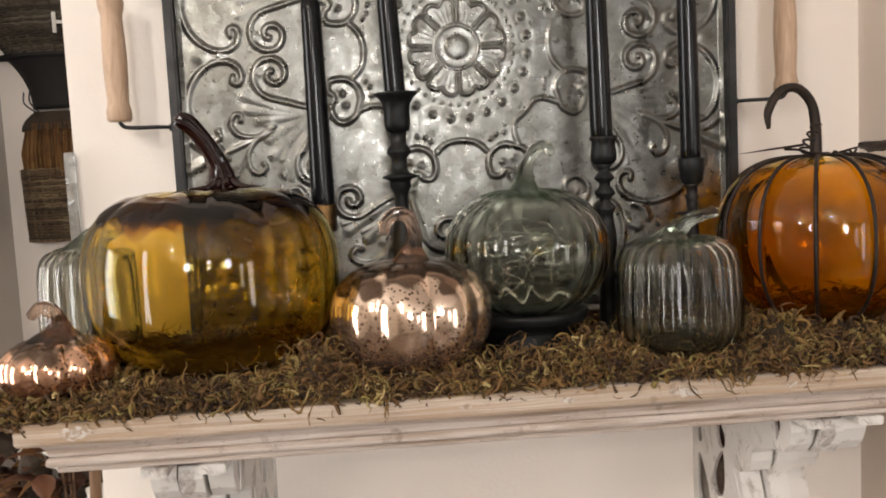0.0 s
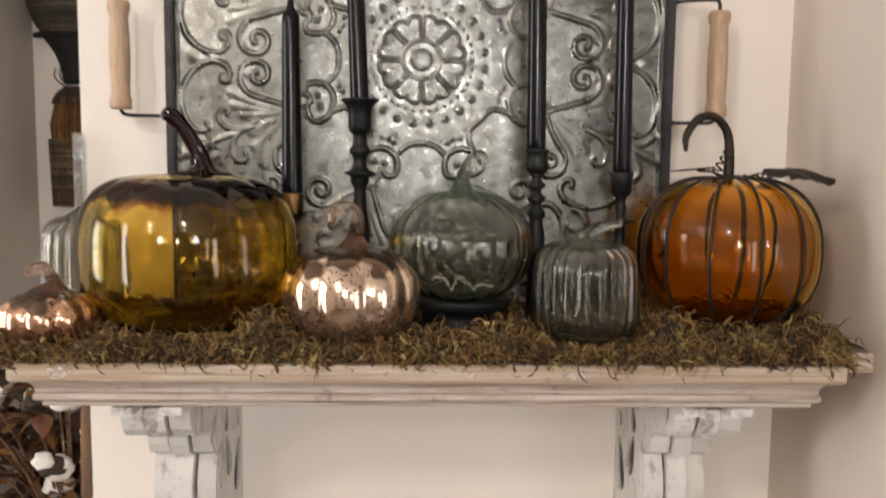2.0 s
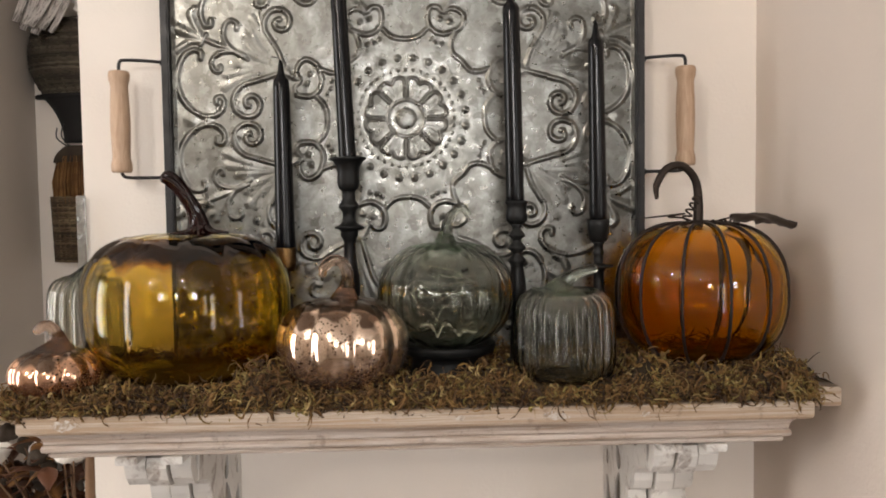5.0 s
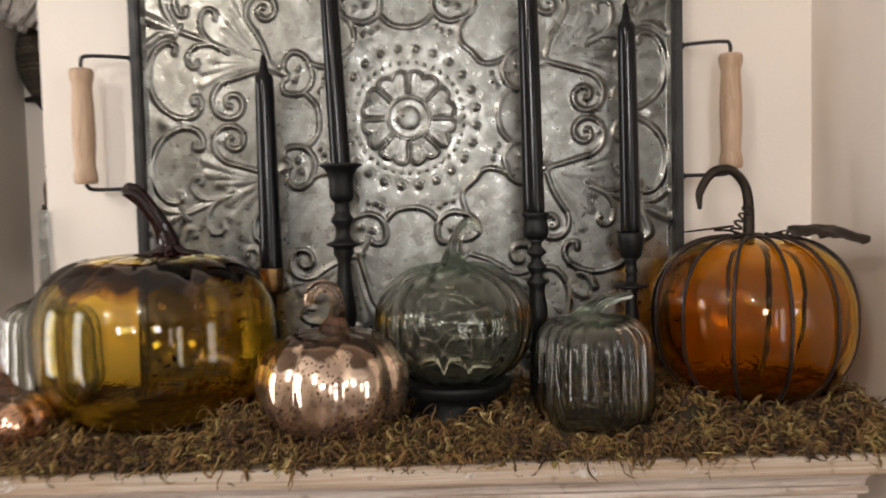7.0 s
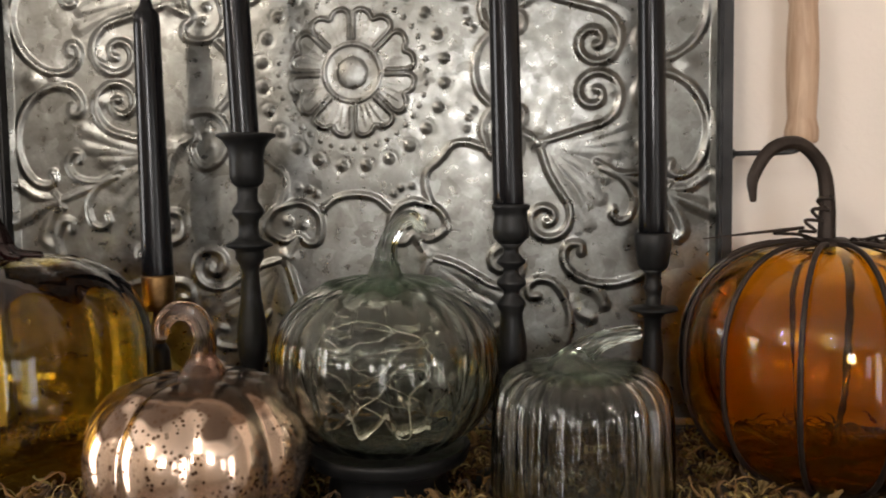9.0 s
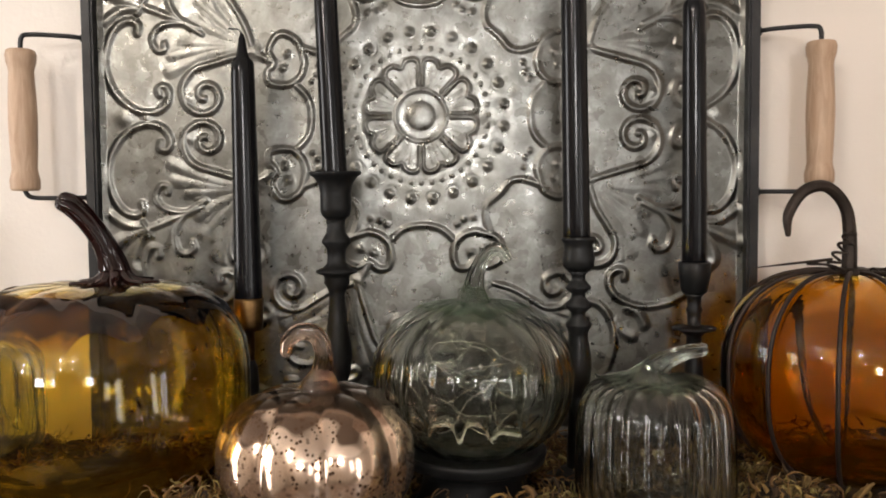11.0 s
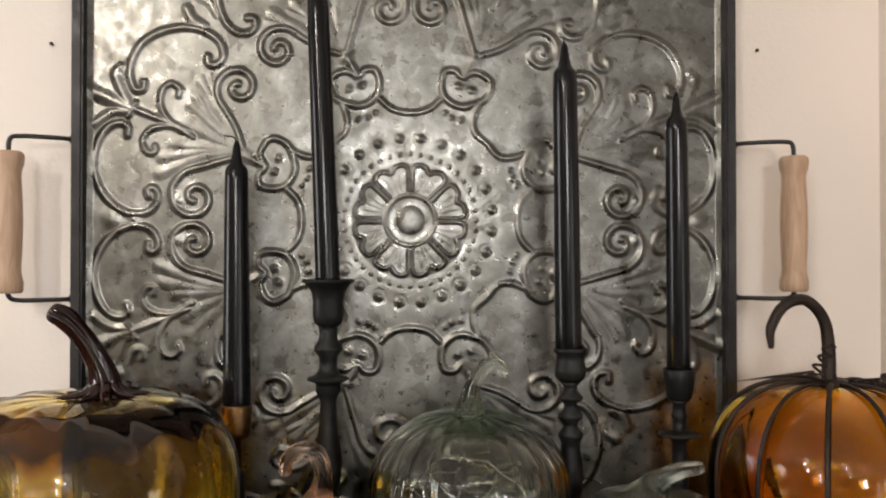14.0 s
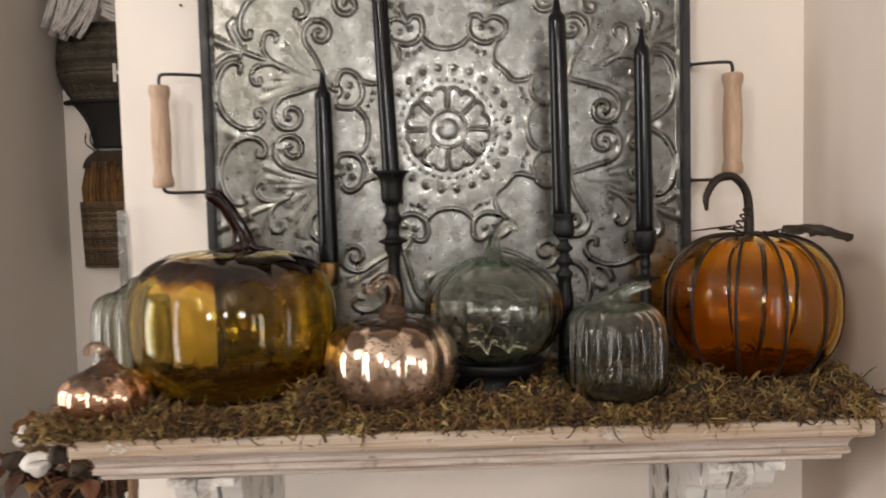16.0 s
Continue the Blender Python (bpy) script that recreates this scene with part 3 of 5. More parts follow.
def curve2(points, per=7):
    return [tuple(p[:2]) for p in smooth_path([(a, b, 0) for a, b in points], per)]


def relief(n):
    """Height of the pressed pattern over the sheet, in metres; eightfold: folded to one octant."""
    g = np.linspace(-1, 1, n)
    U, V = np.meshgrid(g, g)
    A, B = np.maximum(abs(U), abs(V)), np.minimum(abs(U), abs(V))
    h = np.zeros_like(U)
    strokes = [
        # scrolls beside the axis and beside the diagonal
        (curve2([(0.520, 0.200), (0.571, 0.186), (0.630, 0.168)]) + spiral(0.664, 0.070, 78, -430, 0.086, 0.012, 60, 0.8), 0.0115, 1.0),
        (curve2([(0.518, 0.220), (0.540, 0.285), (0.575, 0.345)]) + spiral(0.530, 0.410, -36, 440, 0.074, 0.012, 60, 0.85), 0.0115, 1.0),
        # C scroll along the rim
        (curve2([(0.868, 0.262), (0.866, 0.285), (0.890, 0.298), (0.925, 0.286), (0.955, 0.243), (0.970, 0.178), (0.960, 0.118), (0.933, 0.069), (0.895, 0.034), (0.855, 0.018), (0.815, 0.021), (0.785, 0.042), (0.774, 0.075), (0.787, 0.097), (0.806, 0.092), (0.804, 0.074)]), 0.0120, 1.0),
        # large C scroll in the corner
        (curve2([(0.820, 0.424), (0.822, 0.402), (0.846, 0.402), (0.862, 0.440), (0.858, 0.485), (0.829, 0.540), (0.785, 0.573), (0.735, 0.590), (0.690, 0.595), (0.648, 0.588), (0.605, 0.566), (0.581, 0.535), (0.580, 0.500), (0.600, 0.480), (0.624, 0.484), (0.626, 0.505)]), 0.0120, 1.0),
        # small tendrils
        (curve2([(0.670, 0.255), (0.735, 0.298), (0.768, 0.350), (0.762, 0.402), (0.735, 0.420), (0.710, 0.404), (0.714, 0.384)]), 0.0100, 0.9),
        (curve2([(0.680, 0.275), (0.740, 0.290), (0.795, 0.280), (0.823, 0.244), (0.808, 0.208), (0.784, 0.210), (0.786, 0.228)]), 0.0100, 0.9),
        # heart under the binding
        (curve2([(0.355, 0.166), (0.366, 0.130), (0.396, 0.102), (0.440, 0.098), (0.468, 0.111), (0.470, 0.140), (0.450, 0.163), (0.464, 0.195), (0.459, 0.222), (0.440, 0.248), (0.415, 0.253), (0.385, 0.238), (0.369, 0.215), (0.355, 0.166)]), 0.0105, 0.95),
        # scalloped edge of the middle plate
        (curve2([(0.338, -0.05), (0.336, 0.0), (0.340, 0.035), (0.352, 0.065), (0.380, 0.095)]), 0.0100, 0.8),
        (curve2([(0.372, 0.216), (0.318, 0.197), (0.275, 0.202), (0.245, 0.235), (0.225, 0.255)]), 0.0100, 0.8),
        # stem from heart to binding, bud between the corner scrolls
        ([(0.452, 0.168), (0.525, 0.205)], 0.014, 0.9),
        (curve2([(0.640, 0.600), (0.672, 0.618), (0.690, 0.652)]), 0.016, 0.7),
        # bud with side petals at the rim, on its stalk
        (curve2([(0.862, 0.345), (0.915, 0.368), (0.985, 0.400)]), 0.020, 0.95),
        (curve2([(0.862, 0.350), (0.888, 0.400), (0.905, 0.448), (0.888, 0.470)]), 0.015, 0.8),
        (curve2([(0.862, 0.336), (0.915, 0.330), (0.968, 0.296)]), 0.015, 0.85),
        (curve2([(0.690, 0.280), (0.775, 0.312), (0.855, 0.343)]), 0.011, 0.8),
        ([(0.842, 0.362), (0.868, 0.318)], 0.009, 1.1),
    ]
    # acanthus: fan of soft ridges between the two scrolls, cut into tips
    for k, (tx, ty) in enumerate(((0.770, 0.142), (0.764, 0.192), (0.726, 0.232), (0.692, 0.300), (0.678, 0.358), (0.646, 0.428))):
        bend = 0.030 * (0.5 - k / 5)
        strokes.append((curve2([(0.535, 0.215), (0.52 + 0.45 * (tx - 0.52) + bend, 0.21 + 0.45 * (ty - 0.21) + bend), (tx, ty)]), 0.018, 0.42))
        strokes.append((curve2([(0.52 + 0.62 * (tx - 0.52), 0.21 + 0.62 * (ty - 0.21)), (tx - 0.028, ty + 0.018)]), 0.010, 0.32))
    for pts, w, amp in strokes:
        w *= 0.92
        d = stroke_field(A, B, pts, w) / w
        ridge = np.exp(-(d * 1.0) ** 2) - 0.16 * np.exp(-((d - 2.2) * 1.1) ** 2)
        h = np.where(ridge > 0.05, np.maximum(h, ridge * amp), h + np.where(h < 0.05, np.minimum(ridge * amp, 0), 0))
    # bosses
    R = np.hypot(U, V)
    T = np.arctan2(V, U)

    def boss(r, amp, radius, count, phase):
        nonlocal h
        step = 2 * math.pi / count
        tt = (T - phase + step / 2) % step - step / 2
        d = np.hypot(R - r, r * tt) / radius
        ring = np.exp(-(d * 1.0) ** 2) - 0.18 * np.exp(-((d - 1.9) * 1.8) ** 2)
        h = np.where(d < 2.8, np.where(ring > 0, np.maximum(h, ring * amp), np.minimum(h, ring * amp)), h)
    for r, t, a in ((0.352, 27.0, 0.8), (0.345, 22.0, 0.8), (0.352, 18.0, 0.7)):
        for q in range(8):
            th = math.radians(45 * (q // 2 * 2) + (t if q % 2 else -t))
            d = np.hypot(U - r * math.cos(th), V - r * math.sin(th)) / 0.0075
            h = np.where(d < 2, np.maximum(h, a * np.exp(-d ** 2)), h)
    for (bx, by, rad, amp) in ((0.508, 0.200, 0.021, 1.1), (0.716, 0.062, 0.018, 0.8), (0.845, 0.0, 0.018, 0.8), (0.915, 0.0, 0.026, 0.9), (0.420, 0.150, 0.011, 0.8), (0.408, 0.192, 0.011, 0.8)):
        d = np.hypot(A - bx, B - by) / rad
        h = np.maximum(h, amp * np.exp(-d ** 2))
    # flower: eight notched petals round a domed button
    step = math.pi / 4
    tt = T % step - step / 2
    across, along = R * np.sin(abs(tt)), R * np.cos(tt)
    near = R < 0.20
    h = np.where(near, 0.0, h)
    heart = stroke_field(along, across, curve2([(0.156, -0.004), (0.157, 0.004), (0.166, 0.013), (0.171, 0.028), (0.166, 0.046), (0.150, 0.054), (0.126, 0.046), (0.104, 0.037), (0.090, 0.031)]), 0.0075)
    h = np.where(near, np.maximum(h, 0.85 * np.exp(-(heart / 0.0055) ** 2)), h)
    for q0, q1, w, amp in (((0.148, 0.0), (0.094, 0.0), 0.006, 0.26), ((0.146, 0.022), (0.098, 0.012), 0.006, 0.26)):
        vein = stroke_field(along, across, [q0, q1], w)
        h = np.where(near, np.maximum(h, amp * np.exp(-(vein / w) ** 2)), h)
    half_w = np.interp(along, (0.086, 0.090, 0.104, 0.126, 0.150, 0.166, 0.171), (0.0, 0.031, 0.037, 0.046, 0.054, 0.046, 0.0))
    h = np.where(near & (R > 0.088), np.maximum(h, 0.12 * np.clip((half_w - across) / 0.004, 0, 1)), h)
    gap = R * (step / 2 - abs(tt))
    h = np.where((R > 0.090) & (R < 0.165), h - 0.30 * np.exp(-(gap / 0.0036) ** 2), h)
    h = h - np.where(near, 0.08 * np.exp(-((R - 0.184) / 0.007) ** 2), 0)
    h = np.where(R < 0.088, 0.50 * np.exp(-((R - 0.079) / 0.006) ** 2) - 0.15 * np.exp(-((R - 0.055) / 0.012) ** 2), h)
    h = np.where(R < 0.044, 1.0 * np.clip(1 - (R / 0.044) ** 2, 0, 1) ** 0.6 - 0.1, h)
    boss(0.257, 0.75, 0.0104, 24, math.pi / 24)
    boss(0.2065, 0.40, 0.0052, 40, 0)
    # plate step, hand-beaten unevenness
    plate = np.minimum(np.hypot(A, B) - 0.0, 1)
    h = h + 0.35 * (1 / (1 + np.exp((plate - 0.335) / 0.012)))
    rs = np.random.RandomState(4)
    soft = np.zeros_like(h)
    for k in range(26):
        fx, fy, ph = rs.uniform(-9, 9), rs.uniform(-9, 9), rs.uniform(0, 6.28)
        soft += np.sin(fx * U + fy * V + ph) / (3 + abs(fx) + abs(fy))
    rim_wall = np.clip((np.maximum(abs(U), abs(V)) - 0.972) / 0.028, 0, 1)
    return U, V, h * 0.00165 + soft * 0.0007 + rim_wall * 0.006


NT = 740
U, V, Hh = relief(NT)
half = TH - 0.007
verts = np.stack([U * half, -Hh, V * half], axis=-1).reshape(-1, 3)
idx = np.arange(NT * NT).reshape(NT, NT)
faces = np.stack([idx[:-1, :-1], idx[:-1, 1:], idx[1:, 1:], idx[1:, :-1]], axis=-1).reshape(-1, 4)
me = bpy.data.meshes.new("embossed_sheet")
me.vertices.add(len(verts))
me.vertices.foreach_set("co", verts.astype(np.float32).ravel())
me.loops.add(faces.size)
me.loops.foreach_set("vertex_index", faces.astype(np.int32).ravel())
me.polygons.add(len(faces))
me.polygons.foreach_set("loop_start", np.arange(0, faces.size, 4, dtype=np.int32))
me.update(calc_edges=True)
me.validate()
me.shade_smooth()
me.materials.append(M_tin)
sheet = new("embossed_sheet", me)
sheet.parent = tray
part("backing_sheet", box_bm(-half, half, 0.008, 0.010, -half, half), M_tin, tray)
for nm, b in (("frame_side", (-TH, -TH + 0.011, -TH, TH)), ("frame_side", (TH - 0.011, TH, -TH, TH)), ("frame_rail", (-TH + 0.011, TH - 0.011, TH - 0.011, TH)), ("frame_rail", (-TH + 0.011, TH - 0.011, -TH, -TH + 0.011))):
    part(nm, box_bm(b[0], b[1], -0.016, 0.012, b[2], b[3], 0.002), M_iron, tray, "black iron band")
for side in (-1, 1):
    hx, hy = side * 0.375, -0.032
    z1, z0 = 0.077, -0.077
    prof = [(0.004, -0.0665), (0.0115, -0.0662), (0.0132, -0.064), (0.0134, -0.056), (0.0120, -0.050), (0.0112, -0.046), (0.0124, -0.020), (0.0128, 0.0), (0.0122, 0.022), (0.0110, 0.045), (0.0118, 0.050), (0.0132, 0.054), (0.0138, 0.061), (0.0128, 0.065), (0.011, 0.0662), (0.004, 0.0664)]
    v, f = lathe(prof, 28)
    grip = mesh_ob("wooden_grip", [(x + hx, y + hy, z - 0.004) for x, y, z in v], f, M_beech, tray, "turned pale beech grip")
    for zz, zend in ((z1, 0.058), (z0, -0.066)):
        p = smooth_path([(side * TH, -0.006, zz), (side * (TH + 0.012), -0.018, zz), (hx - side * 0.008, hy + 0.004, zz), (hx - side * 0.001, hy, zz - 0.004 * (1 if zz > 0 else -1)), (hx, hy, zend)], 6)
        v, f = tube(p, 0.0022, 8)
        mesh_ob("handle_rod", v, f, M_iron, grip, "thin bent black rod")
        v, f = lathe([(0.004, -0.0035), (0.0045, 0), (0.004, 0.0035)], 10)
        mesh_ob("rivet", [(side * TH + z, -0.006 + y, zz + x) for x, y, z in v], f, M_iron, grip)

# ---- black tapers in their holders ----
ZB = STOP + 0.0025


def taper(x, y, z0, z1, r0, r1, lean=0.0, lean_y=0.0, curl=0.004):
    """Candle: slightly tapering shaft, shoulder and pointed tip with a wick."""
    root = thing("taper_candle", x, y, z0, "tall matt black unlit taper candle in its holder", "candle", "black taper candles")
    L = z1 - z0
    prof = [(r0 * 0.9, 0), (r0, 0.004)] + [(r0 + (r1 - r0) * s, 0.004 + (L - 0.040) * s) for s in np.linspace(0.05, 1, 12)]
    prof += [(r1 * 0.97, L - 0.028), (r1 * 0.86, L - 0.0255), (r1 * 0.55, L - 0.022), (r1 * 0.42, L - 0.016), (r1 * 0.30, L - 0.006), (r1 * 0.12, L - 0.001)]
    v, f = lathe(prof, 28)
    v = [(px + lean * pz / L, py + lean_y * pz / L, pz) for px, py, pz in v]
    wax = mesh_ob("wax", v, f, M_wax, root)
    top = np.array((lean * 1.0, lean_y, L - 0.002))
    v, f = tube(smooth_path([top, top + (-0.25 * curl, 0, 0.0045), top + (-curl, 0, 0.0055)], 4), 0.0009, 6)
    mesh_ob("wick", v, f, M_iron, wax, "burnt black wick")
    return root


def holder(x, y, prof, label, mat=None):
    root = thing("candle_holder", x, y, 0, label, "candle holder", "black candle holders")
    z_rim = prof[0][1]
    if prof[-1][1] > ZB + 0.05:
        mesh_ob("cup", *lathe(prof, 32), mat or M_holder, root)
        return root
    narrow = next(i for i, q in enumerate(prof) if z_rim - q[1] > 0.018 and q[0] < 0.0098)
    low = len(prof) - 4
    for nm, a, b in (("cup", 0, narrow + 1), ("stem", narrow, low + 1), ("foot", low, len(prof))):
        mesh_ob(nm, *lathe(prof[a:b], 32), mat or M_holder, root)
    return root


def foot(r):
    return [(0.010, ZB + 0.020), (r * 0.75, ZB + 0.013), (r, ZB + 0.008), (r, ZB)]


holder(0.010, 0.916, [(0.0125, 1.575), (0.0140, 1.583), (0.0232, 1.5845), (0.0236, 1.5825), (0.019, 1.5795), (0.0150, 1.573), (0.0138, 1.565), (0.0140, 1.552), (0.0125, 1.5455), (0.0085, 1.542), (0.0080, 1.536), (0.0085, 1.530), (0.0125, 1.5245), (0.0130, 1.521), (0.0085, 1.5155), (0.0080, 1.509), (0.0085, 1.503), (0.0120, 1.499), (0.0185, 1.4965), (0.0188, 1.4945), (0.0120, 1.492), (0.0110, 1.489), (0.0115, 1.485), (0.0085, 1.480), (0.0070, 1.474), (0.0085, 1.452), (0.0118, 1.430), (0.0126, 1.418), (0.0112, 1.404), (0.0080, 1.394), (0.0105, 1.388), (0.0105, 1.384), (0.0075, 1.380), (0.0085, 1.35)] + foot(0.036), "tall turned matt black candle holder with a flared drip rim")
taper(0.010, 0.916, 1.572, 1.862, 0.0112, 0.0098, -0.011)
holder(0.220, 0.872, [(0.0116, 1.522), (0.0138, 1.5265), (0.0142, 1.5255), (0.0142, 1.5235), (0.0122, 1.521), (0.0122, 1.516), (0.0136, 1.508), (0.0130, 1.502), (0.0090, 1.4975), (0.0058, 1.494), (0.0058, 1.490), (0.0105, 1.485), (0.0108, 1.483), (0.0058, 1.479), (0.0058, 1.475), (0.0105, 1.470), (0.0108, 1.467), (0.0060, 1.4625), (0.0060, 1.459), (0.0108, 1.4535), (0.0108, 1.451), (0.0082, 1.446), (0.0082, 1.441), (0.0105, 1.428), (0.0112, 1.418), (0.0100, 1.405), (0.0070, 1.394), (0.0070, 1.388), (0.0110, 1.382), (0.0080, 1.376), (0.0095, 1.35)] + foot(0.034), "turned matt black candle holder with stacked beads")
taper(0.2185, 0.872, 1.5225, 1.789, 0.0114, 0.0105, -0.004, -0.004)
holder(0.3345, 0.930, [(0.0118, 1.494), (0.0140, 1.5005), (0.0146, 1.499), (0.0143, 1.490), (0.0118, 1.474), (0.0095, 1.471), (0.0062, 1.468), (0.0062, 1.460), (0.0078, 1.457), (0.0062, 1.453), (0.0062, 1.443), (0.0100, 1.4415), (0.0195, 1.4405), (0.0200, 1.4385), (0.0110, 1.436), (0.0068, 1.432), (0.0068, 1.420), (0.0085, 1.400), (0.0070, 1.37)] + foot(0.032), "slim black candle holder with a tapered cup and round drip plate")
taper(0.3345, 0.930, 1.495, 1.758, 0.0114, 0.0102, -0.004, -0.006)
h1 = holder(-0.0745, 0.935, [(0.0118, 1.466), (0.0135, 1.470), (0.0137, 1.468), (0.0128, 1.446), (0.0122, 1.440), (0.0050, 1.4385), (0.0046, 1.420), (0.0040, 1.412)], "low candle holder with an aged brass cup on a black stem", M_brass)
v, f = lathe([(0.0040, 1.412), (0.0075, 1.405), (0.0085, 1.36)] + foot(0.032), 24)
mesh_ob("black_stem", v, f, M_holder, h1, "black lower stem")
taper(-0.0745, 0.935, 1.464, 1.712, 0.0128, 0.0106, -0.001, 0.0, 0.012)

# ---- glass pumpkins ----


def glass_stem(points, radii, mat, root, label="", flutes=6, name="stem", depth=0.16):
    pts = smooth_path(points, 8)
    rad = np.interp(np.linspace(0, 1, len(pts)), np.linspace(0, 1, len(radii)), radii)
    end = (pts[-1] - pts[-2]) / np.linalg.norm(pts[-1] - pts[-2])
    pts = np.vstack([pts] + [pts[-1] + end * rad[-1] * k for k in (0.35, 0.6, 0.75)])
    rad = np.append(rad, [rad[-1] * k for k in (0.90, 0.65, 0.25)])
    v, f = tube(pts, rad, 24, flutes, depth, 0.08)
    return mesh_ob(name, v, f, mat, root, label)


def crown_patch(R, r_in, r_out, z_of, lobes, drop, mat, root, name, label, lift=0.0012, nt=96, nr=14):
    """Poured glass shoulder that follows the form with a wavy lower edge."""
    vs, fs = [], []
    for i in range(nr + 1):
        for k in range(nt):
            t = 2 * math.pi * k / nt
            edge = r_out + drop * (0.5 + 0.5 * math.sin(lobes * t + 0.7)) * 0.6 + drop * 0.4 * math.sin(3 * t)
            r = r_in + (edge - r_in) * i / nr
            vs.append((r * math.cos(t), r * math.sin(t), z_of(r, t) + lift))
    for i in range(nr):
        for k in range(nt):
            k2 = (k + 1) % nt
            fs.append((i * nt + k, i * nt + k2, (i + 1) * nt + k2, (i + 1) * nt + k))
    return mesh_ob(name, vs, fs, mat, root, label)


def profile_z(shell_vs, nt, nz):
    """Height of the upper skin by radius and angle."""
    arr = np.array(shell_vs[:(nz + 1) * nt]).reshape(nz + 1, nt, 3)

    def z_of(r, t):
        k = int(round(t / (2 * math.pi) * nt)) % nt
        col = arr[nz // 2:, k]
        rr = np.hypot(col[:, 0], col[:, 1])
        order = np.argsort(rr)
        return float(np.interp(r, rr[order], col[order, 2]))
    return z_of


# large amber pumpkin
amber = thing("glass_pumpkin", -0.180, 0.853, 1.316, "large amber blown-glass pumpkin with a dark brown glass stem", "pumpkin", "pumpkins on the shelf")
vs, fs, top, crown = pumpkin_shell(0.1225, 0.186, 12, 0.045, 2.75, 0.10, 0.003, 144, 56, 0.1, 0.5, 0.8, 0.006, 0.8)
amber_body = mesh_ob("body", vs, fs, M_amber, amber, "amber ribbed hollow glass")
zf = profile_z(vs, 144, 56)
crown_patch(0.1225, 0.074, 0.105, zf, 12, 0.012, M_capglass, amber_body, "shoulder", "dark brown poured glass crown", 0.0014, 144, 24)
STEM_LABEL = "dark red-brown fluted glass stem"
glass_stem([(0.016, 0, top - 0.012), (0.014, 0, top + 0.012), (0.009, -0.003, top + 0.030), (0.000, -0.007, top + 0.048), (-0.011, -0.011, top + 0.062), (-0.019, -0.014, top + 0.067)], [0.021, 0.0112, 0.0085, 0.0076, 0.0072, 0.0076, 0.0070], M_crown, amber, STEM_LABEL, 7, "stem", 0.24)
for k in range(9):
    a = 2 * math.pi * k / 9 + 0.2
    reach = 0.034 + 0.008 * math.sin(3.1 * k)
    p = [(0.016 + q * math.cos(a), q * math.sin(a), zf(q, a % (2 * math.pi)) + up) for q, up in ((0.008, 0.010), (0.017, 0.003), (reach, 0.0012))]
    v, f = tube(smooth_path(p, 5), [0.0050, 0.0036, 0.0010], 10)
    mesh_ob("stem_root", v, f, M_crown, amber, STEM_LABEL)

# orange pumpkin in a wire cage
OX, OY, OZ, OR, OH = 0.450, 0.872, 1.322, 0.1055, 0.184
orange = thing("glass_pumpkin", OX, OY, OZ, "orange glass pumpkin in a dark wire cage with hooked stem", "pumpkin", "pumpkins on the shelf")
vs, fs, top, crown = pumpkin_shell(OR, OH, 12, 0.045, 2.35, 0.10, 0.004, 144, 56, radians(105), 0.6, 0.9, 0.0, 0.6)
mesh_ob("body", vs, fs, M_orange, orange, "clear orange hollow glass")
arr = np.array(vs[:57 * 144]).reshape(57, 144, 3)
for k in range(12):
    t = radians(-90 + 30 * k)
    rr = np.hypot(arr[:, 0, 0], arr[:, 0, 1])
    pts = []
    for i in range(4, 57):
        q = arr[i, int(round((t % (2 * math.pi)) / (2 * math.pi) * 144)) % 144]
        r0 = math.hypot(q[0], q[1])
        nr = 1 + 0.0022 / max(r0, 0.02)
        pts.append((r0 * nr * math.cos(t), r0 * nr * math.sin(t), q[2] + 0.0022 * (1 if i > 28 else -0.4)))
    v, f = tube(pts[::2], 0.0019, 7)
    mesh_ob("rib_wire", v, f, M_rust, orange, "dark bronze wire rib")
v, f = lathe([(0.001, crown + 0.006), (0.010, crown + 0.008), (0.017, crown + 0.004), (0.017, crown + 0.001)], 20)
mesh_ob("top_ring", v, f, M_rust, orange)
sz = crown
glass_stem([(-0.003, 0, sz + 0.002), (-0.003, 0, sz + 0.036), (-0.008, -0.001, sz + 0.060), (-0.024, -0.003, sz + 0.0755), (-0.044, -0.005, sz + 0.072), (-0.057, -0.007, sz + 0.053), (-0.0575, -0.008, sz + 0.036)], [0.0062, 0.0052, 0.0047, 0.0047, 0.0047, 0.0042, 0.0022], M_rust, orange, "hooked dark metal stem", 7, "hook_stem", 0.07)


def coil(p0, axis, turns, r, length, wire=0.0013):
    n = int(turns * 14)
    ax = Vector(axis).normalized()
    s = ax.orthogonal().normalized()
    u = ax.cross(s)
    pts = []
    for i in range(n + 1):
        a = 2 * math.pi * i / 14
        grow = r * (0.75 + 0.25 * math.sin(i * 0.37))
        pts.append(Vector(p0) + ax * (length * i / n) + (s * math.cos(a) + u * math.sin(a)) * grow)
    return tube(pts, wire, 5)


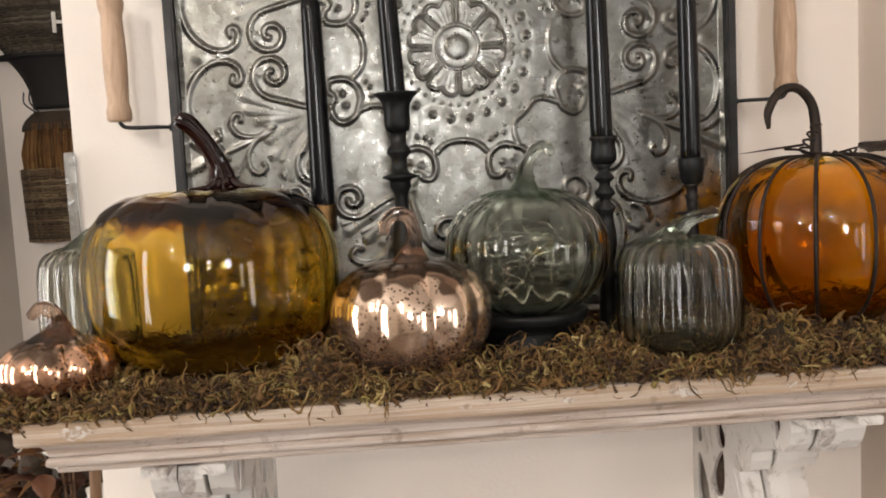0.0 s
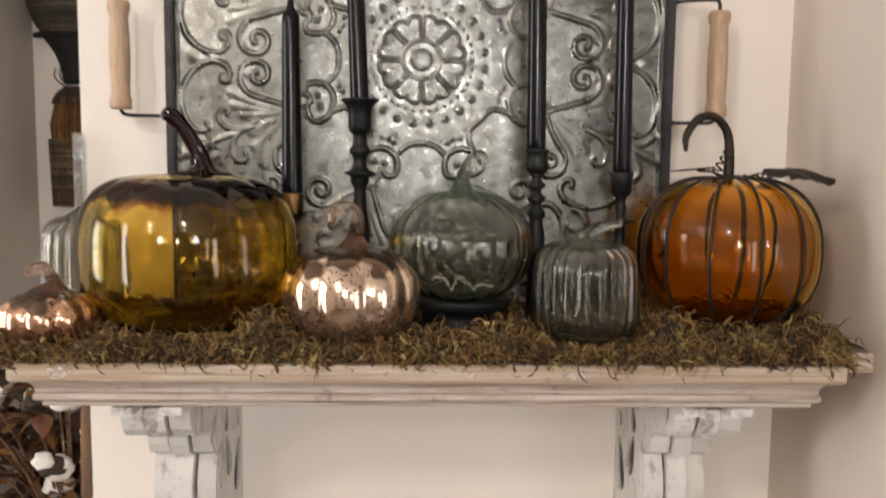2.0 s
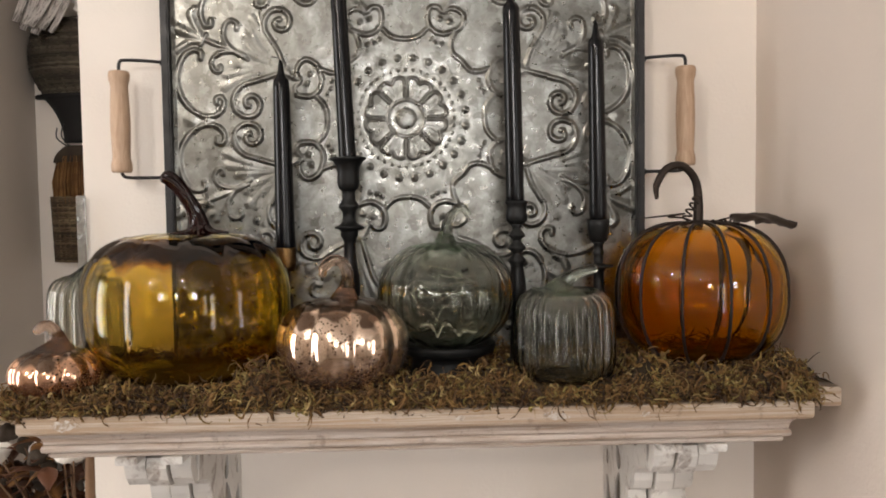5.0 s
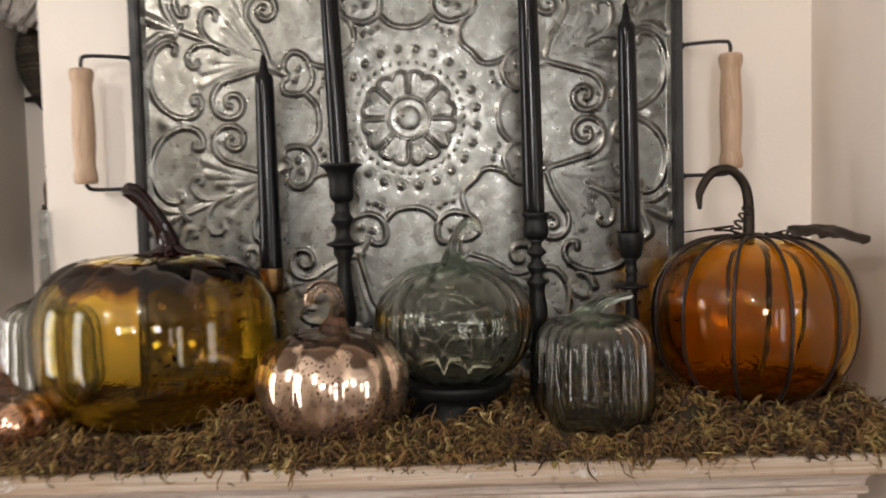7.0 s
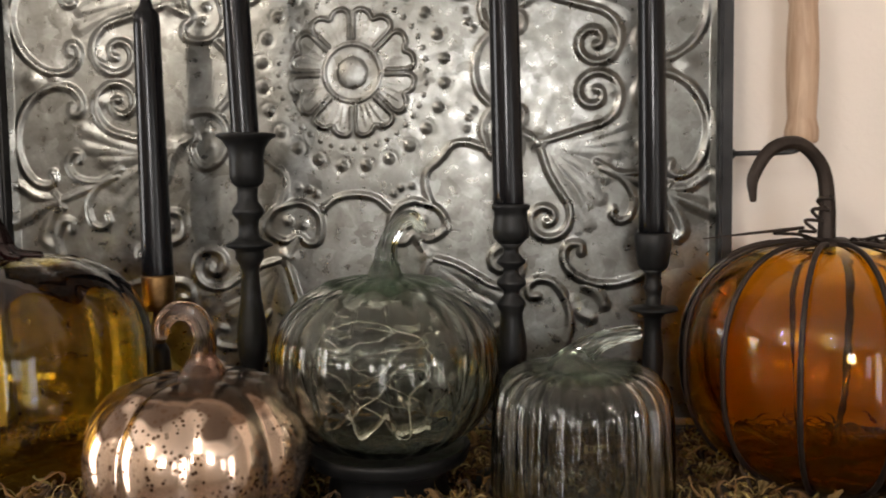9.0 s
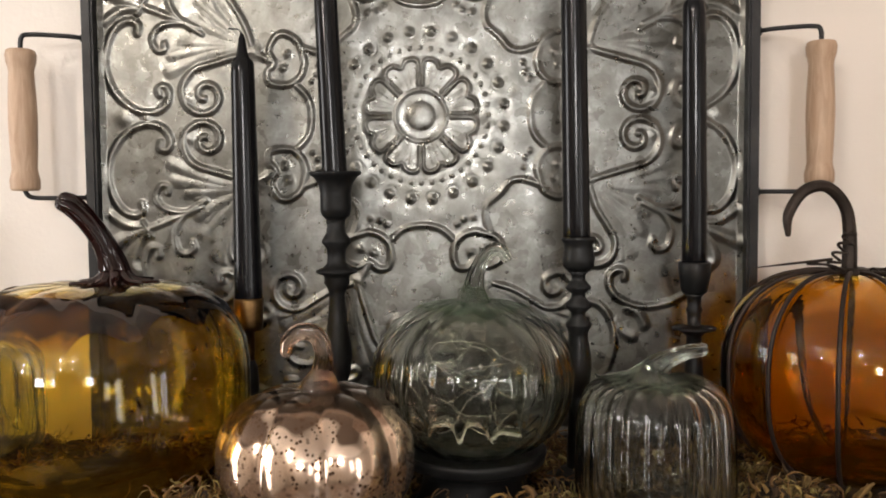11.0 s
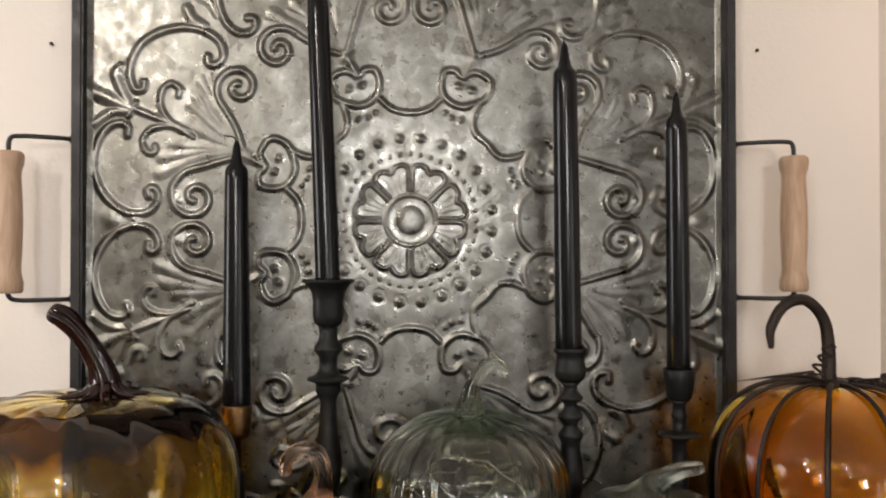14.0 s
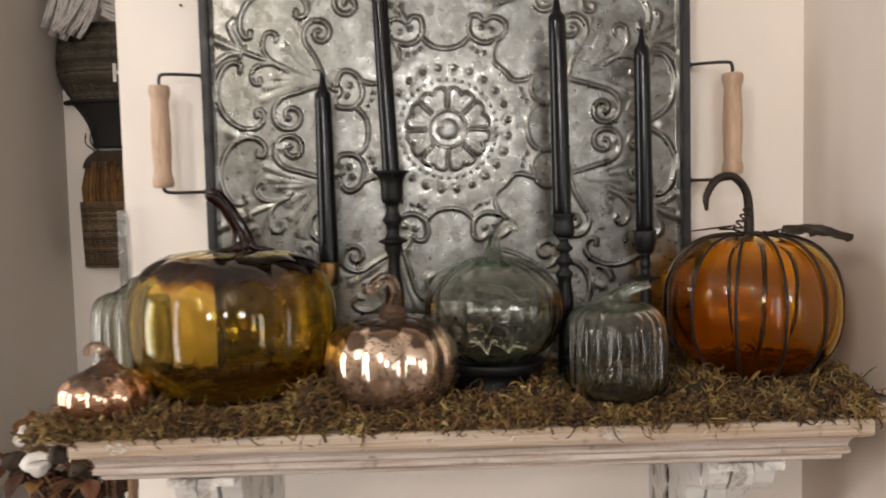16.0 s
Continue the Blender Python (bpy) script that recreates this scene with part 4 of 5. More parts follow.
for p0, ax, tn, r, ln in (((-0.021, -0.012, sz + 0.008), (0.40, 0.02, 1), 4, 0.0062, 0.034), ((0.010, -0.012, sz + 0.004), (1, -0.2, 0.15), 2, 0.0040, 0.024)):
    v, f = coil(p0, ax, tn, r, ln)
    mesh_ob("tendril", v, f, M_rust, orange, "coiled thin wire tendril")
v, f = tube(smooth_path([(-0.006, -0.006, sz + 0.004), (-0.026, -0.014, sz + 0.011), (-0.045, -0.018, sz + 0.0125), (-0.040, -0.021, sz + 0.0145), (-0.027, -0.021, sz + 0.0165), (-0.034, -0.022, sz + 0.0158), (-0.066, -0.026, sz + 0.013), (-0.098, -0.030, sz + 0.010)], 6), [0.0013, 0.0013, 0.0013, 0.0012, 0.0012, 0.0012, 0.0010, 0.0002], 6)
mesh_ob("tendril", v, f, M_rust, orange)
v, f = tube(smooth_path([(0.012, -0.012, sz + 0.006), (0.028, -0.028, sz + 0.011), (0.036, -0.040, sz + 0.008)], 6), 0.0011, 6)
mesh_ob("leaf_wire", v, f, M_rust, orange)


def metal_leaf(root, mat, base, length, width, name):
    """Lobed sheet leaf, dished along its midrib and a little crumpled."""
    vs, fs = [], []
    n, m = 26, 8
    for layer in (0, 0.0009):
        for i in range(n + 1):
            s = i / n
            w = width * float(np.interp(s, (0, 0.08, 0.2, 0.33, 0.40, 0.5, 0.7, 0.9, 0.97, 1), (0.1, 0.7, 1.0, 0.8, 0.45, 0.9, 0.75, 0.55, 0.45, 0.1))) * (1 + 0.09 * math.sin(s * 40))
            for j in range(m + 1):
                q = (j / m - 0.5) * 2
                vs.append((length * s, q * w * 0.5, 0.005 * math.sin(s * 3.0) - 0.002 * s - 0.003 * s * s - 0.10 * w * q * q + 0.0016 * math.sin(9 * s + 5 * q) - layer))
    N = (n + 1) * (m + 1)
    for i in range(n):
        for j in range(m):
            a = i * (m + 1) + j
            fs.append((a, a + 1, a + m + 2, a + m + 1))
            fs.append((N + a, N + a + m + 1, N + a + m + 2, N + a + 1))
    rim = [i * (m + 1) for i in range(n + 1)] + [n * (m + 1) + j for j in range(1, m + 1)] + [i * (m + 1) + m for i in range(n - 1, -1, -1)] + [j for j in range(m - 1, 0, -1)]
    for a, b in zip(rim, rim[1:] + rim[:1]):
        fs.append((a, N + a, N + b, b))
    ob = mesh_ob(name, vs, fs, mat, root, "thin lobed dark metal leaf")
    ob.matrix_local = base
    return ob


metal_leaf(orange, M_rust, pose(0.026, -0.030, sz + 0.014, 14, 5, -46), 0.080, 0.040, "leaf")

# copper mercury-glass pumpkins
cop = thing("glass_pumpkin", 0.0105, 0.789, 1.3165, "speckled copper mercury-glass pumpkin with a curled pink glass stem", "pumpkin", "pumpkins on the shelf")
vs, fs, top, crown = pumpkin_shell(0.0755, 0.112, 9, 0.085, 2.25, 0.16, 0.003, 144, 56, 0.25, 0.6, 0.75)
mesh_ob("body", vs, fs, M_copper, cop, "mirrored copper glass with dark speckles")
glass_stem([(0.003, 0, crown - 0.002), (0.005, -0.002, crown + 0.016), (0.007, -0.004, crown + 0.030), (0.002, -0.006, crown + 0.044), (-0.010, -0.007, crown + 0.047), (-0.019, -0.007, crown + 0.040), (-0.021, -0.006, crown + 0.031)], [0.018, 0.0078, 0.0062, 0.0060, 0.0056, 0.0050, 0.0040], M_copstem, cop, "curled fluted pink glass stem", 6)
cs = thing("glass_pumpkin", -0.302, 0.765, 1.318, "small copper mercury-glass pumpkin half sunk in moss", "pumpkin", "pumpkins on the shelf")
vs, fs, top, crown = pumpkin_shell(0.050, 0.058, 10, 0.10, 2.2, 0.16, 0.0025, 120, 40, 0.1, 0.6, 0.75)
mesh_ob("body", vs, fs, M_copper_small, cs, "mirrored copper glass with dark speckles")
glass_stem([(0.001, 0, crown - 0.002), (0.002, 0, crown + 0.012), (-0.001, -0.002, crown + 0.024), (-0.010, -0.004, crown + 0.028), (-0.018, -0.005, crown + 0.022)], [0.024, 0.0105, 0.0062, 0.0056, 0.0052, 0.0040], M_copstem, cs, "curled copper-tinted glass stem", 6)

# clear round pumpkin with wire lights on its black pedestal dish
ped = thing("pedestal_dish", 0.130, 0.838, STOP + 0.0025, "low matt black pedestal dish under the clear glass pumpkin", "stand")
v, f = lathe([(0.0, 0.041), (0.045, 0.0415), (0.054, 0.046), (0.058, 0.048), (0.059, 0.0455), (0.057, 0.038), (0.048, 0.0345), (0.042, 0.031), (0.041, 0.026), (0.044, 0.010), (0.049, 0.003), (0.050, 0.0)], 48)
mesh_ob("dish", v, f, M_holder, ped)
GZ = STOP + 0.0025 + 0.0425
glassy = thing("glass_pumpkin", 0.130, 0.838, GZ, "clear greenish ribbed glass pumpkin holding a string of wire lights", "pumpkin", "pumpkins on the shelf")
vs, fs, top, crown = pumpkin_shell(0.0815, 0.132, 20, 0.06, 2.2, 0.11, 0.003, 144, 56, 0.0, 0.5, 0.9, 0.006, 0.75)
glassy_body = mesh_ob("body", vs, fs, M_clear, glassy, "clear green-tinged ribbed hollow glass")
crown_patch(0.08, 0.004, 0.040, profile_z(vs, 144, 56), 9, 0.012, thin_glass("green_glass_shoulder", (0.50, 0.60, 0.48), None, 0.02), glassy_body, "shoulder", "thicker green glass crown")
glass_stem([(0.0, 0, crown - 0.003), (0.001, 0, crown + 0.014), (0.004, -0.002, crown + 0.028), (0.012, -0.004, crown + 0.041), (0.021, -0.006, crown + 0.044), (0.027, -0.007, crown + 0.037)], [0.015, 0.0080, 0.0058, 0.0055, 0.0052, 0.0042], M_stemglass, glassy, "twisted clear green glass stem", 6)
rs = random.Random(7)
lights = thing("wire_lights", 0.130, 0.838, GZ + 0.005, "thin silver wire light string bundled inside the glass pumpkin", "string lights")
pts = []
p = Vector((0.0, 0.0, 0.01))
for i in range(46):
    a = i * 0.9 + rs.uniform(-0.5, 0.5)
    r = rs.uniform(0.018, 0.058)
    z = 0.010 + 0.088 * abs(math.sin(i * 0.37)) * rs.uniform(0.6, 1.0)
    lim = 0.066 * math.sqrt(max(0.05, 1 - ((z - 0.058) / 0.068) ** 2))
    pts.append((min(r, lim) * math.cos(a), min(r, lim) * math.sin(a), z))
path = smooth_path(pts, 6)
v, f = tube(path, 0.00045, 5)
mesh_ob("wire", v, f, M_wirelight, lights)
for i in range(5, len(path), 17):
    v, f = lathe([(0.0004, -0.0022), (0.0013, -0.001), (0.0014, 0.001), (0.0004, 0.0022)], 8)
    ob = mesh_ob("lamp_bead", v, f, M_wirelight, lights)
    ob.location = path[i]
# added pale zigzag strip that models a distorted reflection low in the glass
zig = []
for k in range(7):
    zig.append((-0.036 + 0.012 * k, -0.020 - 0.006 * math.sin(k), 0.010 + (0.009 + 0.007 * math.sin(2.3 * k) if k % 2 else 0.003 * math.cos(k))))
zp = smooth_path(zig, 5)
vv, ff = [], []
for q in zp:
    for dy, dz in ((-0.004, 0.0), (0.004, 0.006), (0.004, 0.0068), (-0.004, 0.0008)):
        vv.append((q[0], q[1] + dy, q[2] + dz))
for i in range(len(zp) - 1):
    for k in range(4):
        ff.append((4 * i + k, 4 * i + (k + 1) % 4, 4 * i + 4 + (k + 1) % 4, 4 * i + 4 + k))
ff += [(0, 1, 2, 3), tuple(4 * (len(zp) - 1) + k for k in (3, 2, 1, 0))]
mesh_ob("reflection_strip", vv, ff, M_wirelight, lights, "pale zigzag strip shaped as a reflection in the glass")

# squat clear ribbed pumpkins
def clear_pumpkin(x, y, z, R, H, ribs, label):
    root = thing("glass_pumpkin", x, y, z, label, "pumpkin", "pumpkins on the shelf")
    vs, fs, top, crown = pumpkin_shell(R, H, ribs, 0.075, 4.6, 0.07, 0.003, 176, 56, 0.1, 0.6, 1.3, 0.004, 0.8)
    vs = [(a * (1 - 0.06 * c / H), b * (1 - 0.06 * c / H), c) for a, b, c in vs]
    skin = mesh_ob("body", vs, fs, M_ribbed, root, "clear ribbed hollow glass")
    crown_patch(R, 0.003, R * 0.62, profile_z(vs, 176, 56), ribs, 0.006, thin_glass("grey_glass_shoulder", (0.66, 0.70, 0.61), None, 0.02), skin, "shoulder", "thicker glass crown")
    glass_stem([(-0.004, 0, crown - 0.002), (0.0, 0, crown + 0.010), (0.010, -0.003, crown + 0.019), (0.022, -0.006, crown + 0.024), (0.033, -0.008, crown + 0.026)], [0.021, 0.0095, 0.0062, 0.0050, 0.0045], M_stemglass, root, "bent fluted clear glass stem", 6)


clear_pumpkin(0.262, 0.778, 1.322, 0.0595, 0.106, 22, "squat clear ribbed glass pumpkin with a bent glass stem")
clear_pumpkin(-0.325, 0.925, 1.325, 0.054, 0.115, 18, "clear ribbed glass pumpkin standing behind the amber one")

# galvanised strip standing at the corner of the breast
strip = thing("metal_strip", -0.3625, 1.003, STOP + 0.002, "narrow galvanised metal strip standing at the wall corner", "strip")
part("strip_sheet", box_bm(-0.006, 0.006, -0.003, 0.003, 0.0, 0.232, 0.001), M_zinc, strip)

# ---- moss along the shelf ----
rs = np.random.RandomState(11)


HEAPS = ((-0.245, 0.770, 0.014, 0.034), (-0.065, 0.762, 0.020, 0.040), (0.085, 0.768, 0.010, 0.026), (0.187, 0.775, 0.022, 0.030), (0.345, 0.775, 0.024, 0.036),
         (0.425, 0.760, 0.012, 0.030), (0.505, 0.790, 0.024, 0.036), (-0.345, 0.780, 0.008, 0.030), (0.011, 0.730, -0.020, 0.042), (-0.165, 0.740, -0.008, 0.045), (0.262, 0.722, -0.012, 0.040))


def mound(x, y):
    """Height of the moss bed over the shelf."""
    n = 0.5 + 0.30 * math.sin(17 * x + 1.1) * math.sin(23 * y) + 0.22 * math.sin(41 * x + 2.0) + 0.16 * math.sin(73 * x - 31 * y)
    edge = min(1.0, max(0.0, (y - 0.716) / 0.030)) * min(1.0, max(0.0, (x + 0.375) / 0.04)) * min(1.0, max(0.0, (0.572 - x) / 0.025))
    base = 0.009 + 0.010 * n + 0.006 * math.sin(97 * x + 3 * math.sin(60 * y)) * math.sin(83 * y + 2 * math.sin(51 * x))
    # heaps between the pumpkins, thin in front of them
    for bx, by, bh, br in HEAPS:
        base += bh * math.exp(-((x - bx) ** 2 + 1.4 * (y - by) ** 2) / br ** 2)
    # pressed flat under the pumpkins
    for px, py, pr, cap in ((-0.18, 0.853, 0.105, 0.012), (0.45, 0.872, 0.085, 0.020), (0.0105, 0.789, 0.055, 0.010), (0.262, 0.778, 0.060, 0.014), (-0.302, 0.765, 0.035, 0.012), (-0.325, 0.925, 0.05, 0.018), (0.13, 0.838, 0.062, 0.002)):
        d = math.hypot(x - px, y - py)
        if d < pr:
            base = min(base, cap)
        elif d < pr + 0.03:
            base = min(base, cap + (base - cap) * (d - pr) / 0.03)
    return max(0.0, base) * edge


nx, ny = 230, 72
vs, fs = [], []
for j in range(ny):
    for i in range(nx):
        x, y = -0.376 + 0.948 * i / (nx - 1), 0.715 + 0.265 * j / (ny - 1)
        vs.append((x, y, STOP + 0.0026 + max(0.0004, mound(x, y) * (0.80 + 0.2 * rs.rand()))))
for j in range(ny - 1):
    for i in range(nx - 1):
        a = j * nx + i
        if not (vs[a][1] < 0.765 and (vs[a][0] < SX0 + 0.004 or vs[a][0] > SX1 - 0.008)):
            fs.append((a, a + 1, a + nx + 1, a + nx))
moss = thing("moss", 0, 0, 0, "dried brown and olive curly moss heaped along the shelf", "moss")
moss["kind"] = "stuff"
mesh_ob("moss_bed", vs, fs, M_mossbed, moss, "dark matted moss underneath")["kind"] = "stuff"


def strands(count, seed, pick, length, radius, droop=0.0, seg=7):
    """Kinked little filaments gathered in tufts."""
    r = np.random.RandomState(seed)
    base, tuft, lean = [], [], []
    while len(base) < count:
        n = r.randint(9, 26)
        base += [pick(r)] * n
        tuft += [r.uniform(0.004, 0.013)] * n
        lean += [r.normal(size=3) * 0.5] * n
    base, tuft, lean = np.array(base[:count]), np.array(tuft[:count])[:, None], np.array(lean[:count])

    def unit(a):
        return a / (np.linalg.norm(a, axis=1, keepdims=True) + 1e-9)
    p = base[:, :3] + r.normal(size=(count, 3)) * tuft
    p[:, 2] = base[:, 2] + abs(r.normal(size=count)) * tuft[:, 0] * 0.55
    p[:, 1] = np.maximum(p[:, 1], 0.7065)
    p[:, 0] = np.where((p[:, 1] < 0.79) & (p[:, 0] > 0.525), p[:, 0] - 0.03, np.clip(p[:, 0], -0.365, 0.552))
    L = length * r.uniform(0.45, 1.3, (count, 1))
    d = r.normal(size=(count, 3)) + lean
    d[:, 2] += 0.25 + base[:, 3]
    d = unit(d)
    w = radius * r.uniform(0.55, 1.45, (count, 1))
    side = unit(np.cross(d, r.normal(size=(count, 3))))
    axis = unit(r.normal(size=(count, 3)))
    turn = r.uniform(0.25, 1.05, (count, 1))
    rings = []
    for s in range(seg + 1):
        up_ = np.cross(d, side)
        ww = w * (1.0 - 0.7 * (s / seg) ** 1.5) * r.choice((0.55, 0.8, 1.15, 1.6), (count, 1))
        rings.append(np.stack([p + side * ww, p + up_ * ww * 0.45, p - side * ww, p - up_ * ww * 0.45], axis=1))
        d = d + np.cross(axis, d) * turn + r.normal(size=(count, 3)) * 0.38
        d[:, 2] -= droop
        d = unit(d)
        side = unit(side - d * np.sum(side * d, axis=1, keepdims=True))
        p = p + d * L / seg
    V_ = np.stack(rings, axis=1).reshape(-1, 3)
    quad = np.array([(4 * s + k, 4 * s + (k + 1) % 4, 4 * s + 4 + (k + 1) % 4, 4 * s + 4 + k) for s in range(seg) for k in range(4)])
    F_ = (quad[None] + (np.arange(count) * 4 * (seg + 1))[:, None, None]).reshape(-1, 4)
    return V_.tolist(), F_.tolist()


SOLID = ((-0.18, 0.853, 0.098), (0.45, 0.872, 0.080), (0.0105, 0.789, 0.052), (0.262, 0.778, 0.056), (-0.302, 0.765, 0.036), (-0.325, 0.925, 0.048), (0.13, 0.838, 0.062))


def on_bed(r):
    while True:
        x, y = r.uniform(-0.362, 0.550), 0.716 + 0.255 * r.rand() ** 1.4
        if all(math.hypot(x - a, y - b) > c for a, b, c in SOLID):
            return x, y, STOP + 0.001 + mound(x, y) * r.uniform(0.55, 1.0), 0.0


def on_lip(r):
    x = r.uniform(-0.335, 0.515)
    return x, 0.719 + 0.022 * r.rand(), STOP + 0.002 + 0.7 * max(0.002, mound(x, 0.735)) * r.rand(), -0.15


def on_hang(r):
    spots = (-0.27, -0.165, -0.045, -0.02, 0.02, 0.19, 0.295, 0.30, 0.43, 0.46, 0.505, 0.515)
    x = spots[r.randint(len(spots))] + r.normal() * 0.004
    return x, 0.709 + 0.003 * r.rand(), STOP + 0.004 + 0.004 * r.rand(), -0.5


def on_side(r):
    return -0.355 + 0.03 * r.rand(), 0.73 + 0.16 * r.rand(), STOP + 0.012 * r.rand(), -0.2


for cnt, sd, pk, ln, rd, dr in ((6500, 1, on_bed, 0.026, 0.0010, 0.02), (1300, 2, on_lip, 0.018, 0.0011, 0.03), (70, 3, on_hang, 0.024, 0.0012, 0.30), (600, 4, on_side, 0.024, 0.0011, 0.10), (8500, 5, on_bed, 0.022, 0.0018, 0.0), (1200, 6, on_lip, 0.018, 0.0017, 0.02)):
    v, f = strands(cnt, sd, pk, ln, rd, dr)
    mesh_ob("moss_strands", v, f, M_moss, moss, "curly dried moss strands")["kind"] = "stuff"

# ---- hangings on the niche wall ----
NY = NICHE_Y - 0.002


def woven(x, y, z0, z1, r_of, rows, per, wire, mat, root, name, depth=0.55):
    """Half-round woven wall: horizontal canes that wave over and under upright ones."""
    meshes = []
    for i in range(rows):
        z = z0 + (z1 - z0) * (i + 0.5) / rows
        R = r_of((i + 0.5) / rows)
        pts = []
        for k in range(per + 1):
            a = math.pi + math.pi * k / per
            w = wire * 0.9 * (1 if (k + i) % 2 else -1)
            pts.append((x + (R + w) * math.cos(a), y + (R * depth + w) * math.sin(a), z + 0.001 * math.sin(k * 1.7 + i)))
        meshes.append(tube(pts, wire * 1.15, 5))
    for k in range(0, per + 1, 2):
        a = math.pi + math.pi * k / per
        pts = [(x + r_of(s) * math.cos(a), y + r_of(s) * depth * math.sin(a), z0 + (z1 - z0) * s) for s in np.linspace(0, 1, 8)]
        meshes.append(tube(pts, wire, 5))
    v, f = join(*meshes)
    mesh_ob(name, v, f, mat, root)["kind"] = "stuff"


def half_shell(x, y, z0, z1, r_of, mat, root, name, label, depth=0.55, n=24, m=12):
    vs, fs = [], []
    for i in range(m + 1):
        s = i / m
        for k in range(n + 1):
            a = math.pi + math.pi * k / n
            vs.append((x + r_of(s) * math.cos(a), y + r_of(s) * depth * math.sin(a), z0 + (z1 - z0) * s))
    for i in range(m):
        for k in range(n):
            q = i * (n + 1) + k
            fs.append((q, q + 1, q + n + 2, q + n + 1))
    fs.append(tuple(range(n + 1))[::-1])
    fs.append(tuple(m * (n + 1) + k for k in range(n + 1)))
    fs.append(tuple(i * (n + 1) for i in range(m + 1)) + tuple(i * (n + 1) + n for i in range(m, -1, -1)))
    mesh_ob(name, vs, fs, mat, root, label)


def grow(s):
    return float(np.interp(s, (0, 0.15, 0.35, 0.55, 0.8, 1), (0.112, 0.130, 0.146, 0.150, 0.142, 0.122)))


HX = -0.716
hang = thing("hanging_basket", 0, 0, 0, "dark twig basket with a black cloth foot hanging on the wall", "basket")
half_shell(HX, NY, 1.805, 1.99, lambda s: grow(s) - 0.003, M_black, hang, "lining", "black lining", 0.6)
woven(HX, NY, 1.805, 1.99, grow, 34, 30, 0.0027, M_vine, hang, "twig_wall", 0.6)
half_shell(HX, NY, 1.690, 1.802, lambda s: 0.072 + 0.048 * s ** 2.2, M_black, hang, "cloth_foot", "tapered black cloth foot", 0.6)
half_shell(HX, NY, 1.799, 1.806, lambda s: 0.138, M_black, hang, "band", "black band", 0.6)
# white letter on the basket front
lt = thing("wall_letter", -0.672, NY - 0.0935, 1.842, "white letter H on the dark basket", "letter")
bm = box_bm(-0.024, -0.016, -0.004, 0.0, 0.0, 0.044, 0.0006)
box_bm(0.016, 0.024, -0.004, 0.0, 0.0, 0.044, 0.0006, bm)
box_bm(-0.016, 0.016, -0.004, 0.0, 0.019, 0.026, 0.0006, bm)
part("letter_h", bm, M_white, lt)
# weathered slats tied above it
bow = thing("slat_bundle", 0, 0, 0, "weathered grey flat wood strips bundled in a bow above the basket", "wall decor")
rs2 = random.Random(3)


def slat(x0, z0, x1, z1, w, y):
    """Flat split-wood strip between two points of the wall plane."""
    L = math.hypot(x1 - x0, z1 - z0)
    bm = bmesh.new()
    n = 7
    cols = []
    for i in range(n):
        s_ = i / (n - 1)
        bow_y, half_w = 0.006 * math.sin(math.pi * s_), w / 2 * (1 + 0.10 * math.sin(5 * s_ + x0 * 90))
        cols.append([bm.verts.new((sx * half_w, bow_y + sy, L * s_)) for sx, sy in ((-1, -0.0014), (1, -0.0014), (1, 0.0014), (-1, 0.0014))])
    for a, b in zip(cols, cols[1:]):
        for k in range(4):
            bm.faces.new((a[k], a[(k + 1) % 4], b[(k + 1) % 4], b[k]))
    bm.faces.new(cols[0][::-1])
    bm.faces.new(cols[-1])
    ob = part("strip", bm, M_driftwood, bow)
    ob.matrix_local = pose(x0, y, z0, rs2.uniform(-5, 5), math.degrees(math.atan2(x1 - x0, z1 - z0)), rs2.uniform(-16, 16))


for k in range(8):
    s_ = k / 7
    slat(-0.792 + 0.086 * s_, 2.112 - 0.069 * s_, -0.836 + 0.062 * s_ + rs2.uniform(-0.006, 0.006), 1.964 - 0.030 * s_ + rs2.uniform(-0.010, 0.012), rs2.uniform(0.013, 0.022), NY - 0.125 - 0.005 * (k % 3))
for k in range(6):
    slat(-0.738 + 0.006 * k, 2.105 - 0.020 * k, -0.60, 2.092 - 0.028 * k + rs2.uniform(-0.004, 0.004), rs2.uniform(0.016, 0.022), NY - 0.108 - 0.004 * (k % 2))
part("tie", box_bm(-0.76, -0.60, NY - 0.100, NY - 0.001, 2.06, 2.10, 0.006), M_driftwood, bow)
# bristle pocket
pock = thing("wall_pocket", 0, 0, 0, "dark woven wall pocket filled with brown bristles", "basket")
half_shell(HX, NY, 1.39, 1.545, lambda s: 0.098 + 0.006 * s, M_mossbed, pock, "lining", "", 0.55)
woven(HX, NY, 1.39, 1.555, lambda s: 0.102 + 0.006 * s, 26, 34, 0.0026, M_wicker, pock, "woven_wall", 0.55)
ms = []
rb = random.Random(5)
for k in range(420):
    a = math.pi + math.pi * rb.random()
    r = 0.10 * math.sqrt(rb.uniform(0.5, 1.0))
    x, y = HX + r * math.cos(a), NY + r * 0.58 * math.sin(a) - 0.002
    ms.append(tube([(x, y, 1.53), (x * 1.0 + rb.uniform(-0.004, 0.004), y - 0.003, 1.59), (HX + (x - HX) * 0.90, y + 0.002, 1.655)], [0.0016, 0.0014, 0.0008], 4))
v, f = join(*ms)
mesh_ob("bristles", v, f, M_bristle, pock, "upright brown bristles")
half_shell(HX, NY, 1.640, 1.682, lambda s: 0.101 - 0.030 * s * s, M_twig, pock, "binding", "dark bound top", 0.55)
